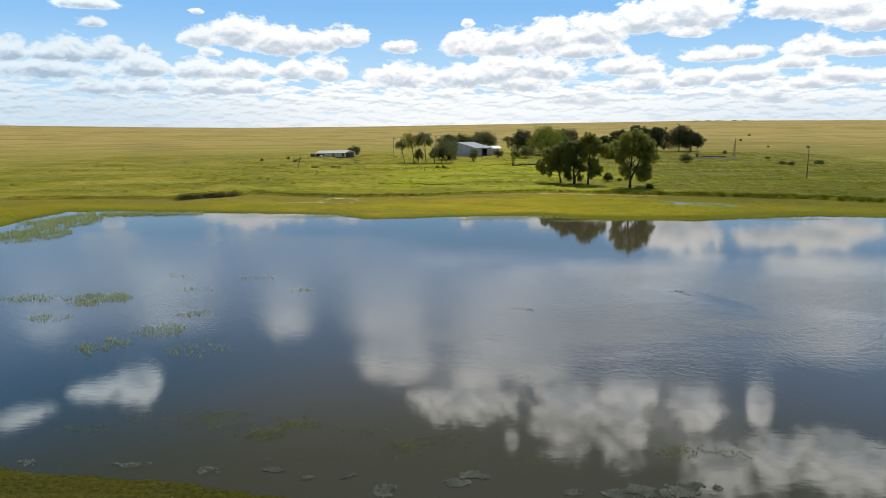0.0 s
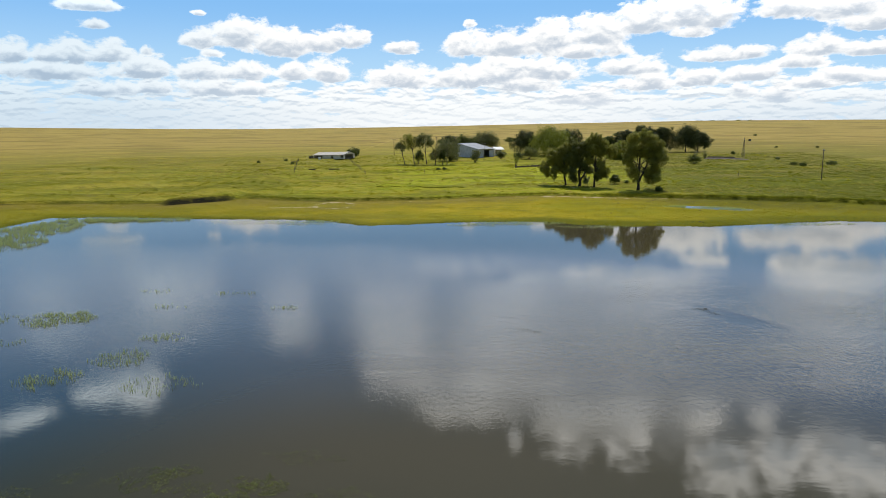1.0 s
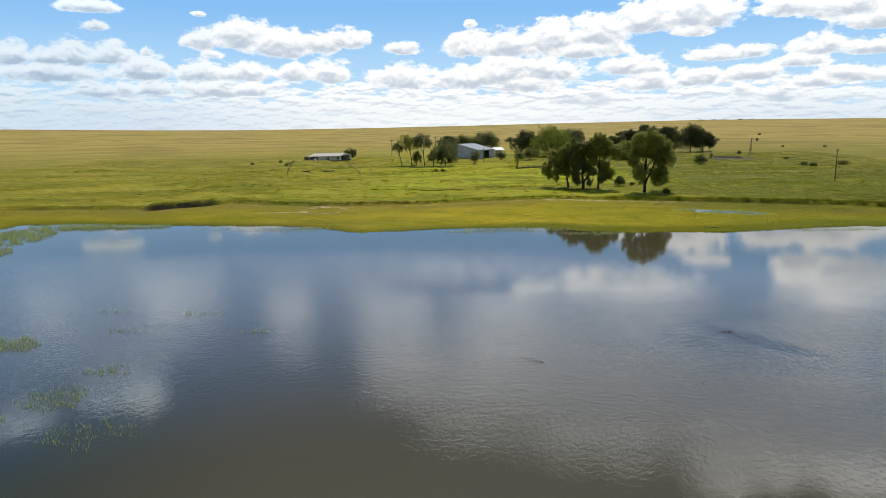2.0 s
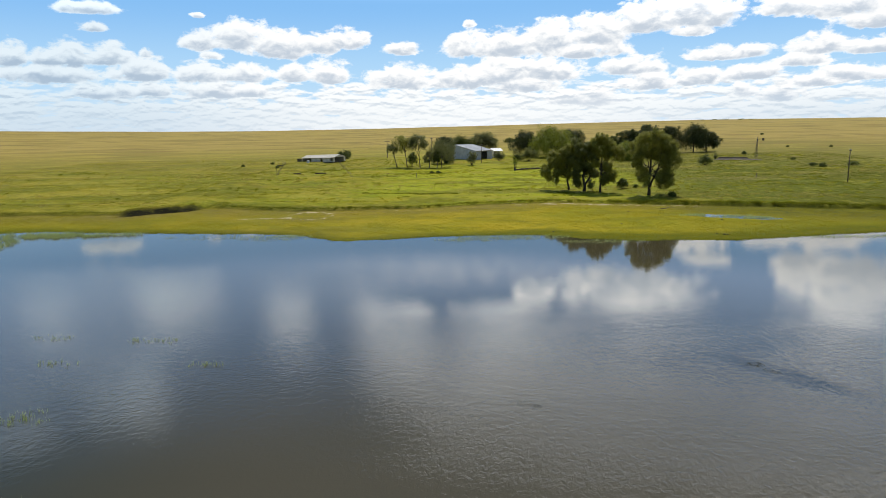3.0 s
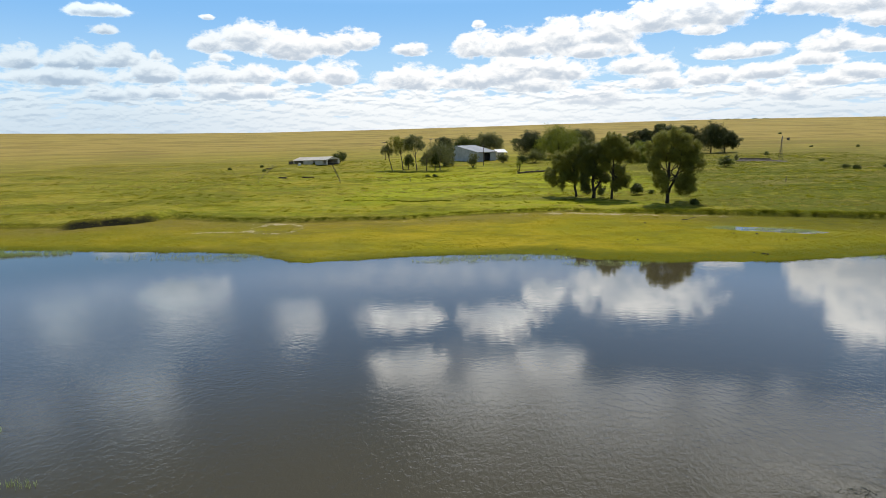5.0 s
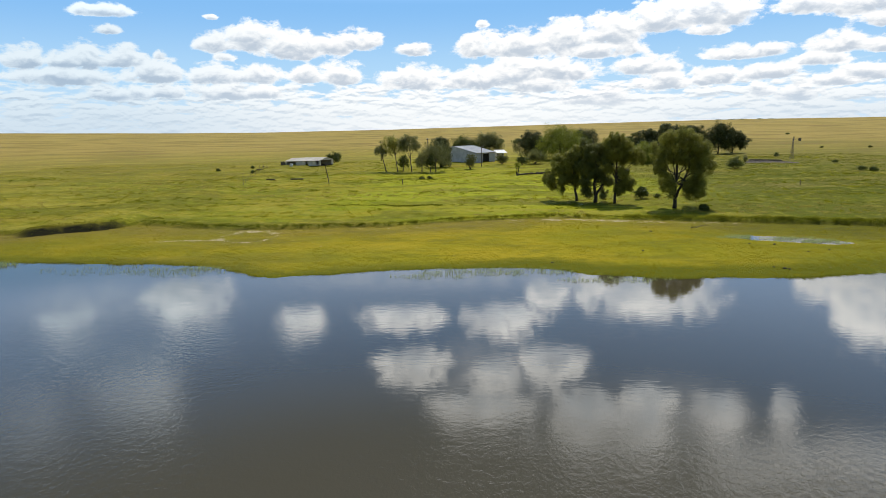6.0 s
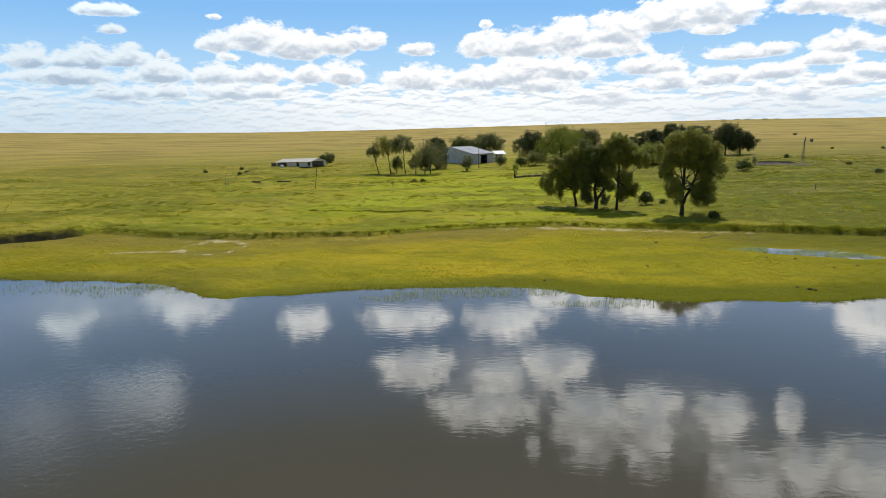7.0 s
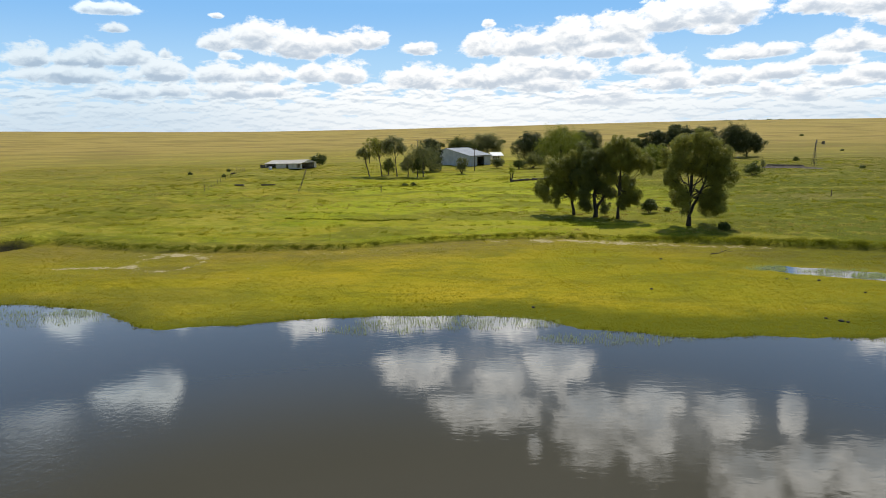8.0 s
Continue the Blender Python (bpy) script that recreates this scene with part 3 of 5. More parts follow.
    # above the view the air is brightened, then darkened, to tune the pond's tone
    air = blend(nt, span(nt, el, 10.0, 12.5), air, (0.46, 0.76, 1.25))
    air = blend(nt, span(nt, el, 12.0, 21.0), air, (0.13, 0.44, 0.98))
    air = blend(nt, span(nt, el, 19.0, 29.0), air, (0.05, 0.14, 0.28))
    col = blend(nt, cover, air, blend(nt, 1.0, lit, bright, "MULTIPLY"))
    alpha = calc(nt, "MAXIMUM", cover, span(nt, el, 40.0, 24.0, 0.0, 0.95))
    fade = calc(nt, "MULTIPLY", span(nt, el, 44.0, 32.0), span(nt, calc(nt, "ABSOLUTE", sep.outputs[0]), 6.4, 5.2))
    alpha = calc(nt, "MULTIPLY", alpha, fade)
    em, tr, mx = (nt.nodes.new(k) for k in ("ShaderNodeEmission", "ShaderNodeBsdfTransparent", "ShaderNodeMixShader"))
    put_in(nt, em.inputs[0], col)
    em.inputs[1].default_value = 1.0
    put_in(nt, mx.inputs[0], alpha)
    nt.links.new(tr.outputs[0], mx.inputs[1]), nt.links.new(em.outputs[0], mx.inputs[2])
    out = nt.nodes.new("ShaderNodeOutputMaterial")
    nt.links.new(mx.outputs[0], out.inputs[0])
    m.cycles.emission_sampling = "NONE"
    return m


azs, els = np.linspace(-66, 66, 441), np.concatenate((np.linspace(-1.5, 12, 91), np.linspace(12.4, 46, 85)))
A, E = np.meshgrid(azs, els)
body_field, base_sum, weight = np.full(A.shape, -0.7), np.zeros(A.shape), np.full(A.shape, 1e-3)
for caz, cw, lo, hi in CLOUDS_HIGH + CLOUDS_MIDDLE + CLOUDS_LOW + CLOUDS_NEARER + CLOUDS_OVERHEAD:
    u, k = (A - caz) / (cw * 1.08), (E - lo) / (hi - lo)
    v = np.where(k < 0.22, (0.22 - k) * 3.0, (k - 0.22) / 0.78)
    f = 0.80 * (1 - np.abs(u) ** 2.2 - v ** 2)
    w = np.exp(7 * np.clip(f, -1, 1))
    base_sum += w * np.clip(1.12 - k, 0, 1) * (1 - 0.5 * np.clip(u * u, 0, 1))
    weight += w
    body_field = np.maximum(body_field, f)
body_field, base_field = np.clip(body_field, -0.7, 0.62), base_sum / weight
fill_veil_field = np.zeros(A.shape)
for caz, cw, lo, hi in FILL_VEILS:
    fill_veil_field = np.maximum(fill_veil_field, np.clip(1 - ((A - caz) / cw) ** 2 - ((E - (lo + hi) / 2) / ((hi - lo) / 2)) ** 2, 0, 1) ** 1.5)
R_SKY = 4450.0
sv = np.column_stack((np.sin(np.radians(A.ravel())) * np.cos(np.radians(E.ravel())), np.cos(np.radians(A.ravel())) * np.cos(np.radians(E.ravel())),
                      np.sin(np.radians(E.ravel())))) * R_SKY + np.array([5, 30, 16])
na = len(azs)
sq = [(j * na + i, j * na + i + 1, (j + 1) * na + i + 1, (j + 1) * na + i) for j in range(len(els) - 1) for i in range(na - 1)]
backdrop = make("backdrop", sv, sq, mat_sky(), smooth=True)
tagged(backdrop, "blue sky with rows of white cumulus clouds", "sky", kind="structure")
for key, values in (("body", body_field), ("base", base_field), ("fill_veil", fill_veil_field)):
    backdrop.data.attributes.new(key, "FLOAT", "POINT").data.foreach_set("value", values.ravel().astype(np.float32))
uvs = backdrop.data.uv_layers.new(name="UVMap")
loop_v = np.empty(len(backdrop.data.loops), np.int32)
backdrop.data.loops.foreach_get("vertex_index", loop_v)
uvs.data.foreach_set("uv", np.column_stack((A.ravel() / 10, E.ravel() / 10))[loop_v].ravel().astype(np.float32))


# ---------------------------------------------------------------- trees and shrubs
def foliage(rng, blobs, count, leaf, droop=0.6, clump=0.19):
    """Leaves on hanging sprays that cover masses of (x, y, z, rx, rz): verts and quads."""
    area = np.array([b[3] * (b[3] + b[4]) for b in blobs])
    vs = []
    for b, share in zip(blobs, area / area.sum()):
        n = max(40, int(count * share))
        k = max(6, int(5 + 7 * b[3]))
        d = rng.normal(size=(k, 3))
        d /= np.linalg.norm(d, axis=1)[:, None]
        cent = np.array(b[:3]) + d * np.array([b[3], b[3], b[4]]) * rng.uniform(0.35, 0.95, (k, 1))
        ball = clump * (b[3] + 0.7) * rng.uniform(0.9, 1.9, k)
        which = rng.choice(k, n, p=ball ** 2 / np.sum(ball ** 2))
        o = rng.normal(size=(n, 3))
        o /= np.linalg.norm(o, axis=1)[:, None]
        far = rng.uniform(0, 1, n) ** 0.36
        p = cent[which] + o * (ball[which] * far)[:, None] * np.array([1, 1, 0.8])
        p[:, 2] -= droop * ball[which] * np.where(o[:, 2] < 0.1, rng.uniform(0, 1, n) ** 2.5 * 1.3, 0.0)
        nrm = o * 0.9 + rng.normal(size=(n, 3)) * 0.35 + np.array([0, 0, 0.30])
        nrm /= np.linalg.norm(nrm, axis=1)[:, None]
        a = rng.normal(size=(n, 3)) * 0.6 + np.array([0, 0, -droop * 1.6])
        a -= nrm * np.sum(a * nrm, axis=1)[:, None]
        a /= np.linalg.norm(a, axis=1)[:, None] + 1e-9
        c = np.cross(nrm, a)
        size = leaf * rng.uniform(0.6, 1.4, (n, 1))
        vs.append(np.stack((p - a * size * 0.5, p + c * size * 0.26, p + a * size * 0.5, p - c * size * 0.26), 1).reshape(-1, 3))
    vs = np.concatenate(vs)
    return vs, np.arange(len(vs)).reshape(-1, 4)


def bend(rng, a, b, sag=0.0, n=6, wob=0.10):
    a, b = np.array(a, float), np.array(b, float)
    L = np.linalg.norm(b - a)
    pts = []
    for i in range(n):
        k = i / (n - 1)
        p = a + (b - a) * k + np.array([0, 0, sag * L * 4 * k * (1 - k)])
        if 0 < i < n - 1:
            p = p + rng.normal(size=3) * wob * L / n
        pts.append(p)
    return pts


def tree(place, label, height, blobs, stems, leaves, leaf_size, leaf_mat, bark, seed, name="tree", group="", girth=0.26, droop=0.6, category="tree", clump=0.21):
    """A tree at place. blobs: masses of the crown; stems: (foot x, fork x, y, z) of each trunk, from which limbs reach into the masses."""
    rng = np.random.default_rng(seed)
    x, y = place
    t = thing(name, (x, y, ground_z(x, y) - 0.05), label, category, group)
    for i, (fx, kx, ky, kz) in enumerate(stems):
        foot = (fx, 0.0, -0.25) if i == 0 else (fx * 0.5, 0.0, min(1.9, kz * 0.28))
        line = bend(rng, foot, (kx, ky, kz), 0.0, 7, 0.06)
        r = girth * (1.0 if i == 0 else 0.75)
        vs, fs = tube([foot] + line[1:], [r * 1.35] + [r * (1.05 - 0.09 * q) for q in range(1, 7)], 9)
        trunk = make("trunk", vs, fs, bark, t, smooth=True)
        mine = [b for q, b in enumerate(blobs) if q % len(stems) == i or len(stems) == 1]
        for b in mine:
            at = line[rng.integers(3, 7)]
            if b[2] < at[2]:
                at = line[3]
            reach = bend(rng, at, (b[0], b[1], b[2]), 0.04, 6, 0.14)
            vs, fs = tube(reach, [r * q for q in (0.36, 0.30, 0.24, 0.18, 0.12, 0.06)], 6)
            make("limb", vs, fs, bark, trunk, smooth=True)
    vs, fs = foliage(rng, blobs, leaves, leaf_size, droop, clump)
    make("crown", vs, fs, leaf_mat, t)
    return t


def masses(rng, height, width, low=0.35, n=9, deep=0.8):
    """Crown masses for a tree of that height and width."""
    out = []
    for i in range(n):
        k = (i + 0.5) / n
        z = height * (low + (0.92 - low) * k)
        reach = width * 0.5 * (0.35 + 0.65 * math.sin(math.pi * min(1, 0.25 + 0.75 * k)))
        a = i * 2.4 + rng.uniform(-0.5, 0.5)
        r = width * rng.uniform(0.16, 0.28)
        d = max(0.0, reach - r * 0.7) * rng.uniform(0.75, 1.2)
        out.append((d * math.cos(a), d * math.sin(a) * deep, min(z, height - r * 0.9), r, r * rng.uniform(0.8, 1.1)))
    return out


def deepen(rng, flat, reach):
    """Crown masses (x, z, radius) set at various depths, with a few more that fill the crown behind and before."""
    out = []
    for x, z, r in flat:
        r += 0.28 if z < 5 else 0.0
        y = rng.uniform(-0.6, 0.6) * reach
        out.append((x, y, z, r * 1.12, r * 1.22))
        out.append((x * 0.85 + rng.uniform(-0.5, 0.5), -y + rng.uniform(-0.5, 0.5), z + rng.uniform(-0.7, 0.3), r * 1.0, r * 1.1))
    return out


g = np.random.default_rng(11)
tree((44.5, 150.6), "tall dark-green gum tree with a forked trunk", 13.8,
     deepen(g, [(-1.6, 11.4, 1.6), (0.0, 12.5, 1.1), (1.9, 11.4, 1.7), (3.8, 10.3, 1.7), (4.9, 8.9, 1.2), (-2.8, 9.6, 1.3), (-0.3, 9.0, 1.5), (2.4, 8.8, 1.7), (-3.7, 7.2, 1.0), (-2.3, 6.8, 1.1),
                (-1.5, 4.6, 1.0), (-1.4, 3.5, 0.6), (3.9, 6.9, 1.6), (5.3, 6.8, 0.9), (3.4, 4.6, 1.3), (3.2, 2.7, 0.9), (2.3, 3.9, 0.8)], 2.4),
     [(0.0, 0.1, 0.2, 8.6), (0.15, 2.4, -0.2, 8.0)], 95000, 0.19, GUM, BARK, 1, "gum_tree", "gum trees by the pond", 0.30, category="tree")
tree((30.2, 162.4), "broad low-branched dark-green gum tree", 10.7,
     deepen(g, [(-5.3, 4.4, 1.0), (-3.4, 7.4, 1.4), (-1.3, 8.7, 1.5), (-4.0, 5.8, 1.1), (-1.9, 5.5, 1.3), (-2.8, 3.8, 0.9), (-0.4, 3.8, 0.8), (-4.3, 2.5, 0.5), (0.8, 9.4, 1.1), (0.2, 6.8, 1.3)], 2.2),
     [(0.0, -0.8, 0.1, 6.4)], 62000, 0.19, GUM, BARK, 2, "gum_tree", "gum trees by the pond", 0.24)
tree((33.1, 160.0), "dark spreading gum tree leaning over the grass", 12.2,
     deepen(g, [(-1.6, 10.0, 1.4), (0.5, 9.8, 1.5), (-1.0, 7.6, 1.5), (1.4, 7.6, 1.4), (-1.9, 5.5, 1.3), (0.8, 5.6, 1.2), (-2.2, 3.6, 1.0), (-1.4, 2.1, 0.7), (2.0, 4.2, 0.9), (-3.1, 7.0, 1.1), (1.7, 1.9, 0.45)], 2.3),
     [(0.0, -0.3, 0.3, 7.4), (0.1, 2.2, -0.4, 4.9)], 66000, 0.19, GUM_DARK, BARK, 3, "gum_tree", "gum trees by the pond", 0.32)
tree((36.1, 157.6), "tall slender gum tree with hanging foliage", 12.9,
     deepen(g, [(-0.4, 12.0, 1.0), (-1.3, 11.0, 1.2), (0.7, 11.0, 1.3), (2.2, 9.7, 1.3), (3.7, 9.1, 1.1), (4.2, 7.8, 0.7), (-1.0, 9.2, 1.2), (1.0, 8.6, 1.2), (0.7, 6.0, 0.9), (2.2, 5.6, 0.7), (1.3, 3.7, 0.9), (2.5, 3.6, 0.7), (-1.2, 6.5, 0.8), (0.5, 2.8, 0.6)], 1.9),
     [(0.0, 0.1, 0.0, 9.6)], 62000, 0.19, GUM, BARK, 4, "gum_tree", "gum trees by the pond", 0.22)

GROVE = "trees of the farmstead grove"
far_trees = [  # place, height, width, crown's foot, leaf, label, seed
    ((36.3, 292.0), 10.7, 8.5, 0.25, GROVE_LEAF, "dark gum tree in the farmstead grove", 21),
    ((44.5, 275.7), 12.0, 11.5, 0.15, WILLOW, "fresh light-green willow-like tree in the grove", 22),
    ((58.1, 303.3), 10.9, 8.5, 0.25, GROVE_LEAF, "dark round-topped tree in the grove", 23),
    ((48.5, 300.0), 11.2, 7.0, 0.3, GROVE_LEAF, "dark tree standing behind the willow", 24),
    ((67.8, 249.8), 6.4, 8.5, 0.12, WILLOW, "small bushy tree in the open grass", 25),
    ((82.3, 297.0), 9.8, 6.6, 0.25, GROVE_LEAF, "dark tree at the edge of the grove", 26),
    ((88.4, 295.5), 11.9, 4.6, 0.45, GREY, "thin sparse tree with bare top twigs", 27),
    ((92.2, 294.5), 11.1, 5.8, 0.25, GROVE_LEAF, "dark gum tree of the far clump", 28),
    ((97.9, 293.0), 11.4, 6.6, 0.25, GROVE_LEAF, "dark gum tree of the far clump", 29),
    ((107.0, 290.5), 11.9, 8.6, 0.27, GROVE_LEAF, "large dark gum tree of the far clump", 30),
    ((113.5, 292.8), 9.2, 6.6, 0.30, GROVE_LEAF, "dark gum tree at the end of the far clump", 31),
    ((10.8, 340.0), 8.2, 9.6, 0.12, SHRUB, "dark bushy tree behind the large shed", 32),
    ((22.3, 345.0), 9.0, 8.6, 0.25, GREY, "sparse grey-green gum tree behind the shed", 33),
    ((2.0, 252.0), 9.9, 5.6, 0.22, GROVE_LEAF, "dark dense tree against the shed wall", 34),
    ((75.0, 300.0), 7.0, 6.0, 0.2, SHRUB, "small tree at the back of the grove", 35),
]
for at, high, wide, low, leaf, lab, seed in far_trees:
    q = np.random.default_rng(seed)
    tree(at, lab, high, masses(q, high, wide * 1.6, low, 16), [(0, q.uniform(-0.4, 0.4), 0.2, high * 0.62)], 24000, 0.33, leaf, BARK, seed, "tree", GROVE, 0.24)

gums = [((-14.0, 235.7), 8.0, 3.0, -2.0, "thin leaning gum sapling with a small crown", 41, GREY), ((-10.7, 236.2), 10.8, 5.6, -1.2, "slender gum tree with a bare pale trunk", 42, GUM),
        ((-6.2, 233.8), 11.1, 5.2, -0.8, "slender gum tree with a bare pale trunk", 43, GREY), ((-9.3, 238.7), 5.0, 3.2, 0.3, "small young gum tree", 44, SHRUB),
        ((-3.1, 232.5), 5.8, 3.0, 0.1, "small bushy young gum tree", 45, GREY), ((-0.5, 232.1), 5.6, 2.0, 0.3, "narrow young gum tree", 46, SHRUB),
        ((1.1, 231.9), 9.5, 7.0, 0.2, "leafy gum tree beside the shed", 47, GREY)]
for at, high, wide, lean, lab, seed, leaf in gums:
    q = np.random.default_rng(seed)
    low = 0.62 if high > 10 else (0.70 if wide <= 3 and high > 7 else 0.34)
    bl = [(b[0] + lean * b[2] / high, *b[1:]) for b in masses(q, high, wide * 1.45, low, 11)]
    tree(at, lab, high, bl, [(0, lean * 0.75, 0.1, high * 0.7)], 7000 if wide > 4 else 2600, 0.28, leaf, PALE_BARK, seed, "gum_tree", "row of young gum trees", 0.15)


def shrub(place, high, wide, leaf, label, seed, n=700, size=0.30, group="shrubs in the grass"):
    q = np.random.default_rng(seed)
    x, y = place
    t = thing("shrub", (x, y, ground_z(x, y) - 0.03), label, "shrub", group)
    bl = []
    for i in range(6):
        a = i * 1.05 + q.uniform(-0.3, 0.3)
        r = wide * 0.26
        bl.append((wide * 0.26 * math.cos(a), wide * 0.22 * math.sin(a), high * q.uniform(0.30, 0.55), r, high * 0.26))
    bl.append((0, 0, high * 0.66, wide * 0.24, high * 0.26))
    for b in bl[:4]:
        vs, fs = tube(bend(q, (0, 0, -0.1), b[:3], 0.0, 5, 0.2), [0.07 * high / 3 * k for k in (1, 0.8, 0.6, 0.4, 0.2)], 5)
        make("stem", vs, fs, BARK, t, smooth=True)
    vs, fs = foliage(q, bl, n, size, 0.1, 0.26)
    make("leaves", vs, fs, leaf, t)
    return t


for at, high, wide, leaf, lab, seed, n in [
        ((42.3, 162.6), 2.8, 2.7, SHRUB, "round green shrub beside the gum trees", 51, 1500), ((47.7, 146.0), 1.3, 1.5, SHRUB, "small shrub at the foot of a gum tree", 52, 700),
        ((45.5, 163.7), 0.8, 1.1, SHRUB, "low green shrub in the grass", 53, 300), ((33.5, 258.0), 5.4, 7.8, GUM_DARK, "large dark shrub before the grove", 54, 5200),
        ((28.8, 254.4), 3.5, 3.8, SHRUB, "dark round shrub before the grove", 55, 2200), ((84.4, 221.3), 3.9, 4.7, SHRUB, "big rounded shrub alone in the grass", 56, 2200),
        ((116.8, 265.0), 1.8, 1.8, SHRUB, "small shrub near the windmill", 57, 400), ((11.5, 241.2), 5.7, 3.8, GREY, "thin grey-green bush before the shed", 58, 2200),
        ((22.5, 260.0), 4.0, 4.2, GREY, "grey-green bush at the corner of the shed", 59, 2400), ((-39.6, 285.0), 4.8, 6.0, SHRUB, "dark round bush behind the low barn", 60, 4500),
        ((111.8, 210.0), 1.3, 2.6, SHRUB, "low dark shrub in the pasture", 61, 500), ((113.6, 207.8), 1.4, 2.2, SHRUB, "low dark shrub in the pasture", 62, 500),
        ((124.7, 211.4), 1.5, 3.4, SHRUB, "low dark shrub in the pasture", 63, 600), ((120.3, 236.5), 1.1, 1.4, SHRUB, "small dark shrub in the pasture", 64, 300),
        ((97.0, 243.8), 3.4, 1.3, GREY, "thin upright bush beside the stock tank", 65, 250), ((23.9, 216.8), 5.6, 1.6, WILLOW, "tall thin yellow-green sapling", 66, 320),
        ((-1.7, 208.7), 0.7, 1.4, SHRUB, "low weedy bush in the open pasture", 68, 220), ((0.2, 210.8), 0.9, 1.2, SHRUB, "low weedy bush in the open pasture", 69, 220), ((-54.0, 232.5), 0.9, 1.0, SHRUB, "small dark bush by the paddock fence", 70, 160), ((-63.5, 262.0), 1.2, 1.4, SHRUB, "small dark bush by the broken fence", 71, 200), ((-71.0, 250.0), 1.0, 1.2, SHRUB, "small dark bush in the pasture", 72, 160),
        ((78.0, 252.0), 2.2, 3.0, SHRUB, "dark shrub under the grove's edge", 67, 700)]:
    shrub(at, high, wide, leaf, lab, seed, n)
# specks of bush and woodland on the far plain
for i, (az, r, high, wide) in enumerate([(-1.0, 420, 3.0, 5.0), (5.5, 430, 3.5, 9.0), (7.0, 440, 3.0, 10.0), (8.2, 400, 3.5, 5.0), (16.5, 520, 4.0, 14.0), (15.2, 520, 3.5, 8.0), (4.0, 460, 3.0, 6.0),
                                         (22.6, 1640, 2.8, 16.0), (23.4, 1650, 2.4, 26.0), (24.6, 1660, 3.0, 14.0), (25.4, 1640, 2.4, 24.0), (21.6, 1640, 2.2, 18.0), (31.5, 330, 1.0, 1.4), (28.5, 330, 0.9, 1.4), (26.4, 520, 1.4, 2.6)]):
    shrub((5 + r * math.sin(radians(az)), 30 + r * math.cos(radians(az))), high, wide, GUM_DARK, "dark bush far out on the plain", 80 + i, 700, high * 0.24, "bushes on the far plain")


# ---------------------------------------------------------------- farm buildings
def sheet(a, b, c, d, pitch=0.25, depth=0.035, thick=0.02):
    """Corrugated sheet over the quad a b c d, with its ribs running from a to d: a bmesh."""
    a, b, c, d = (Vector(v) for v in (a, b, c, d))
    n = max(2, int((b - a).length / pitch) * 2)
    up = (b - a).cross(d - a).normalized()
    bm = bmesh.new()
    rows = []
    for i in range(n + 1):
        k = i / n
        o = up * (depth if i % 2 else 0.0)
        lo, hi = a.lerp(b, k) + o, d.lerp(c, k) + o
        rows.append([bm.verts.new(v) for v in (lo, hi, lo - up * thick, hi - up * thick)])
    for p, q in zip(rows, rows[1:]):
        bm.faces.new((p[0], q[0], q[1], p[1]))
        bm.faces.new((p[2], p[3], q[3], q[2]))
        bm.faces.new((p[0], p[2], q[2], q[0]))
        bm.faces.new((p[1], q[1], q[3], p[3]))
    for r in (rows[0], rows[-1]):
        bm.faces.new((r[0], r[1], r[3], r[2]))
    return bm


def plate(points, thick, lift=(0, 0, 0)):
    """A flat slab with this outline and thickness: a bmesh."""
    bm = bmesh.new()
    f = bm.faces.new([bm.verts.new(Vector(p) + Vector(lift)) for p in points])
    f.normal_update()
    out = bmesh.ops.extrude_face_region(bm, geom=[f])
    nrm = f.normal.copy()
    bmesh.ops.translate(bm, vec=-nrm * thick, verts=[v for v in out["geom"] if isinstance(v, bmesh.types.BMVert)])
    bmesh.ops.recalc_face_normals(bm, faces=bm.faces)
    return bm


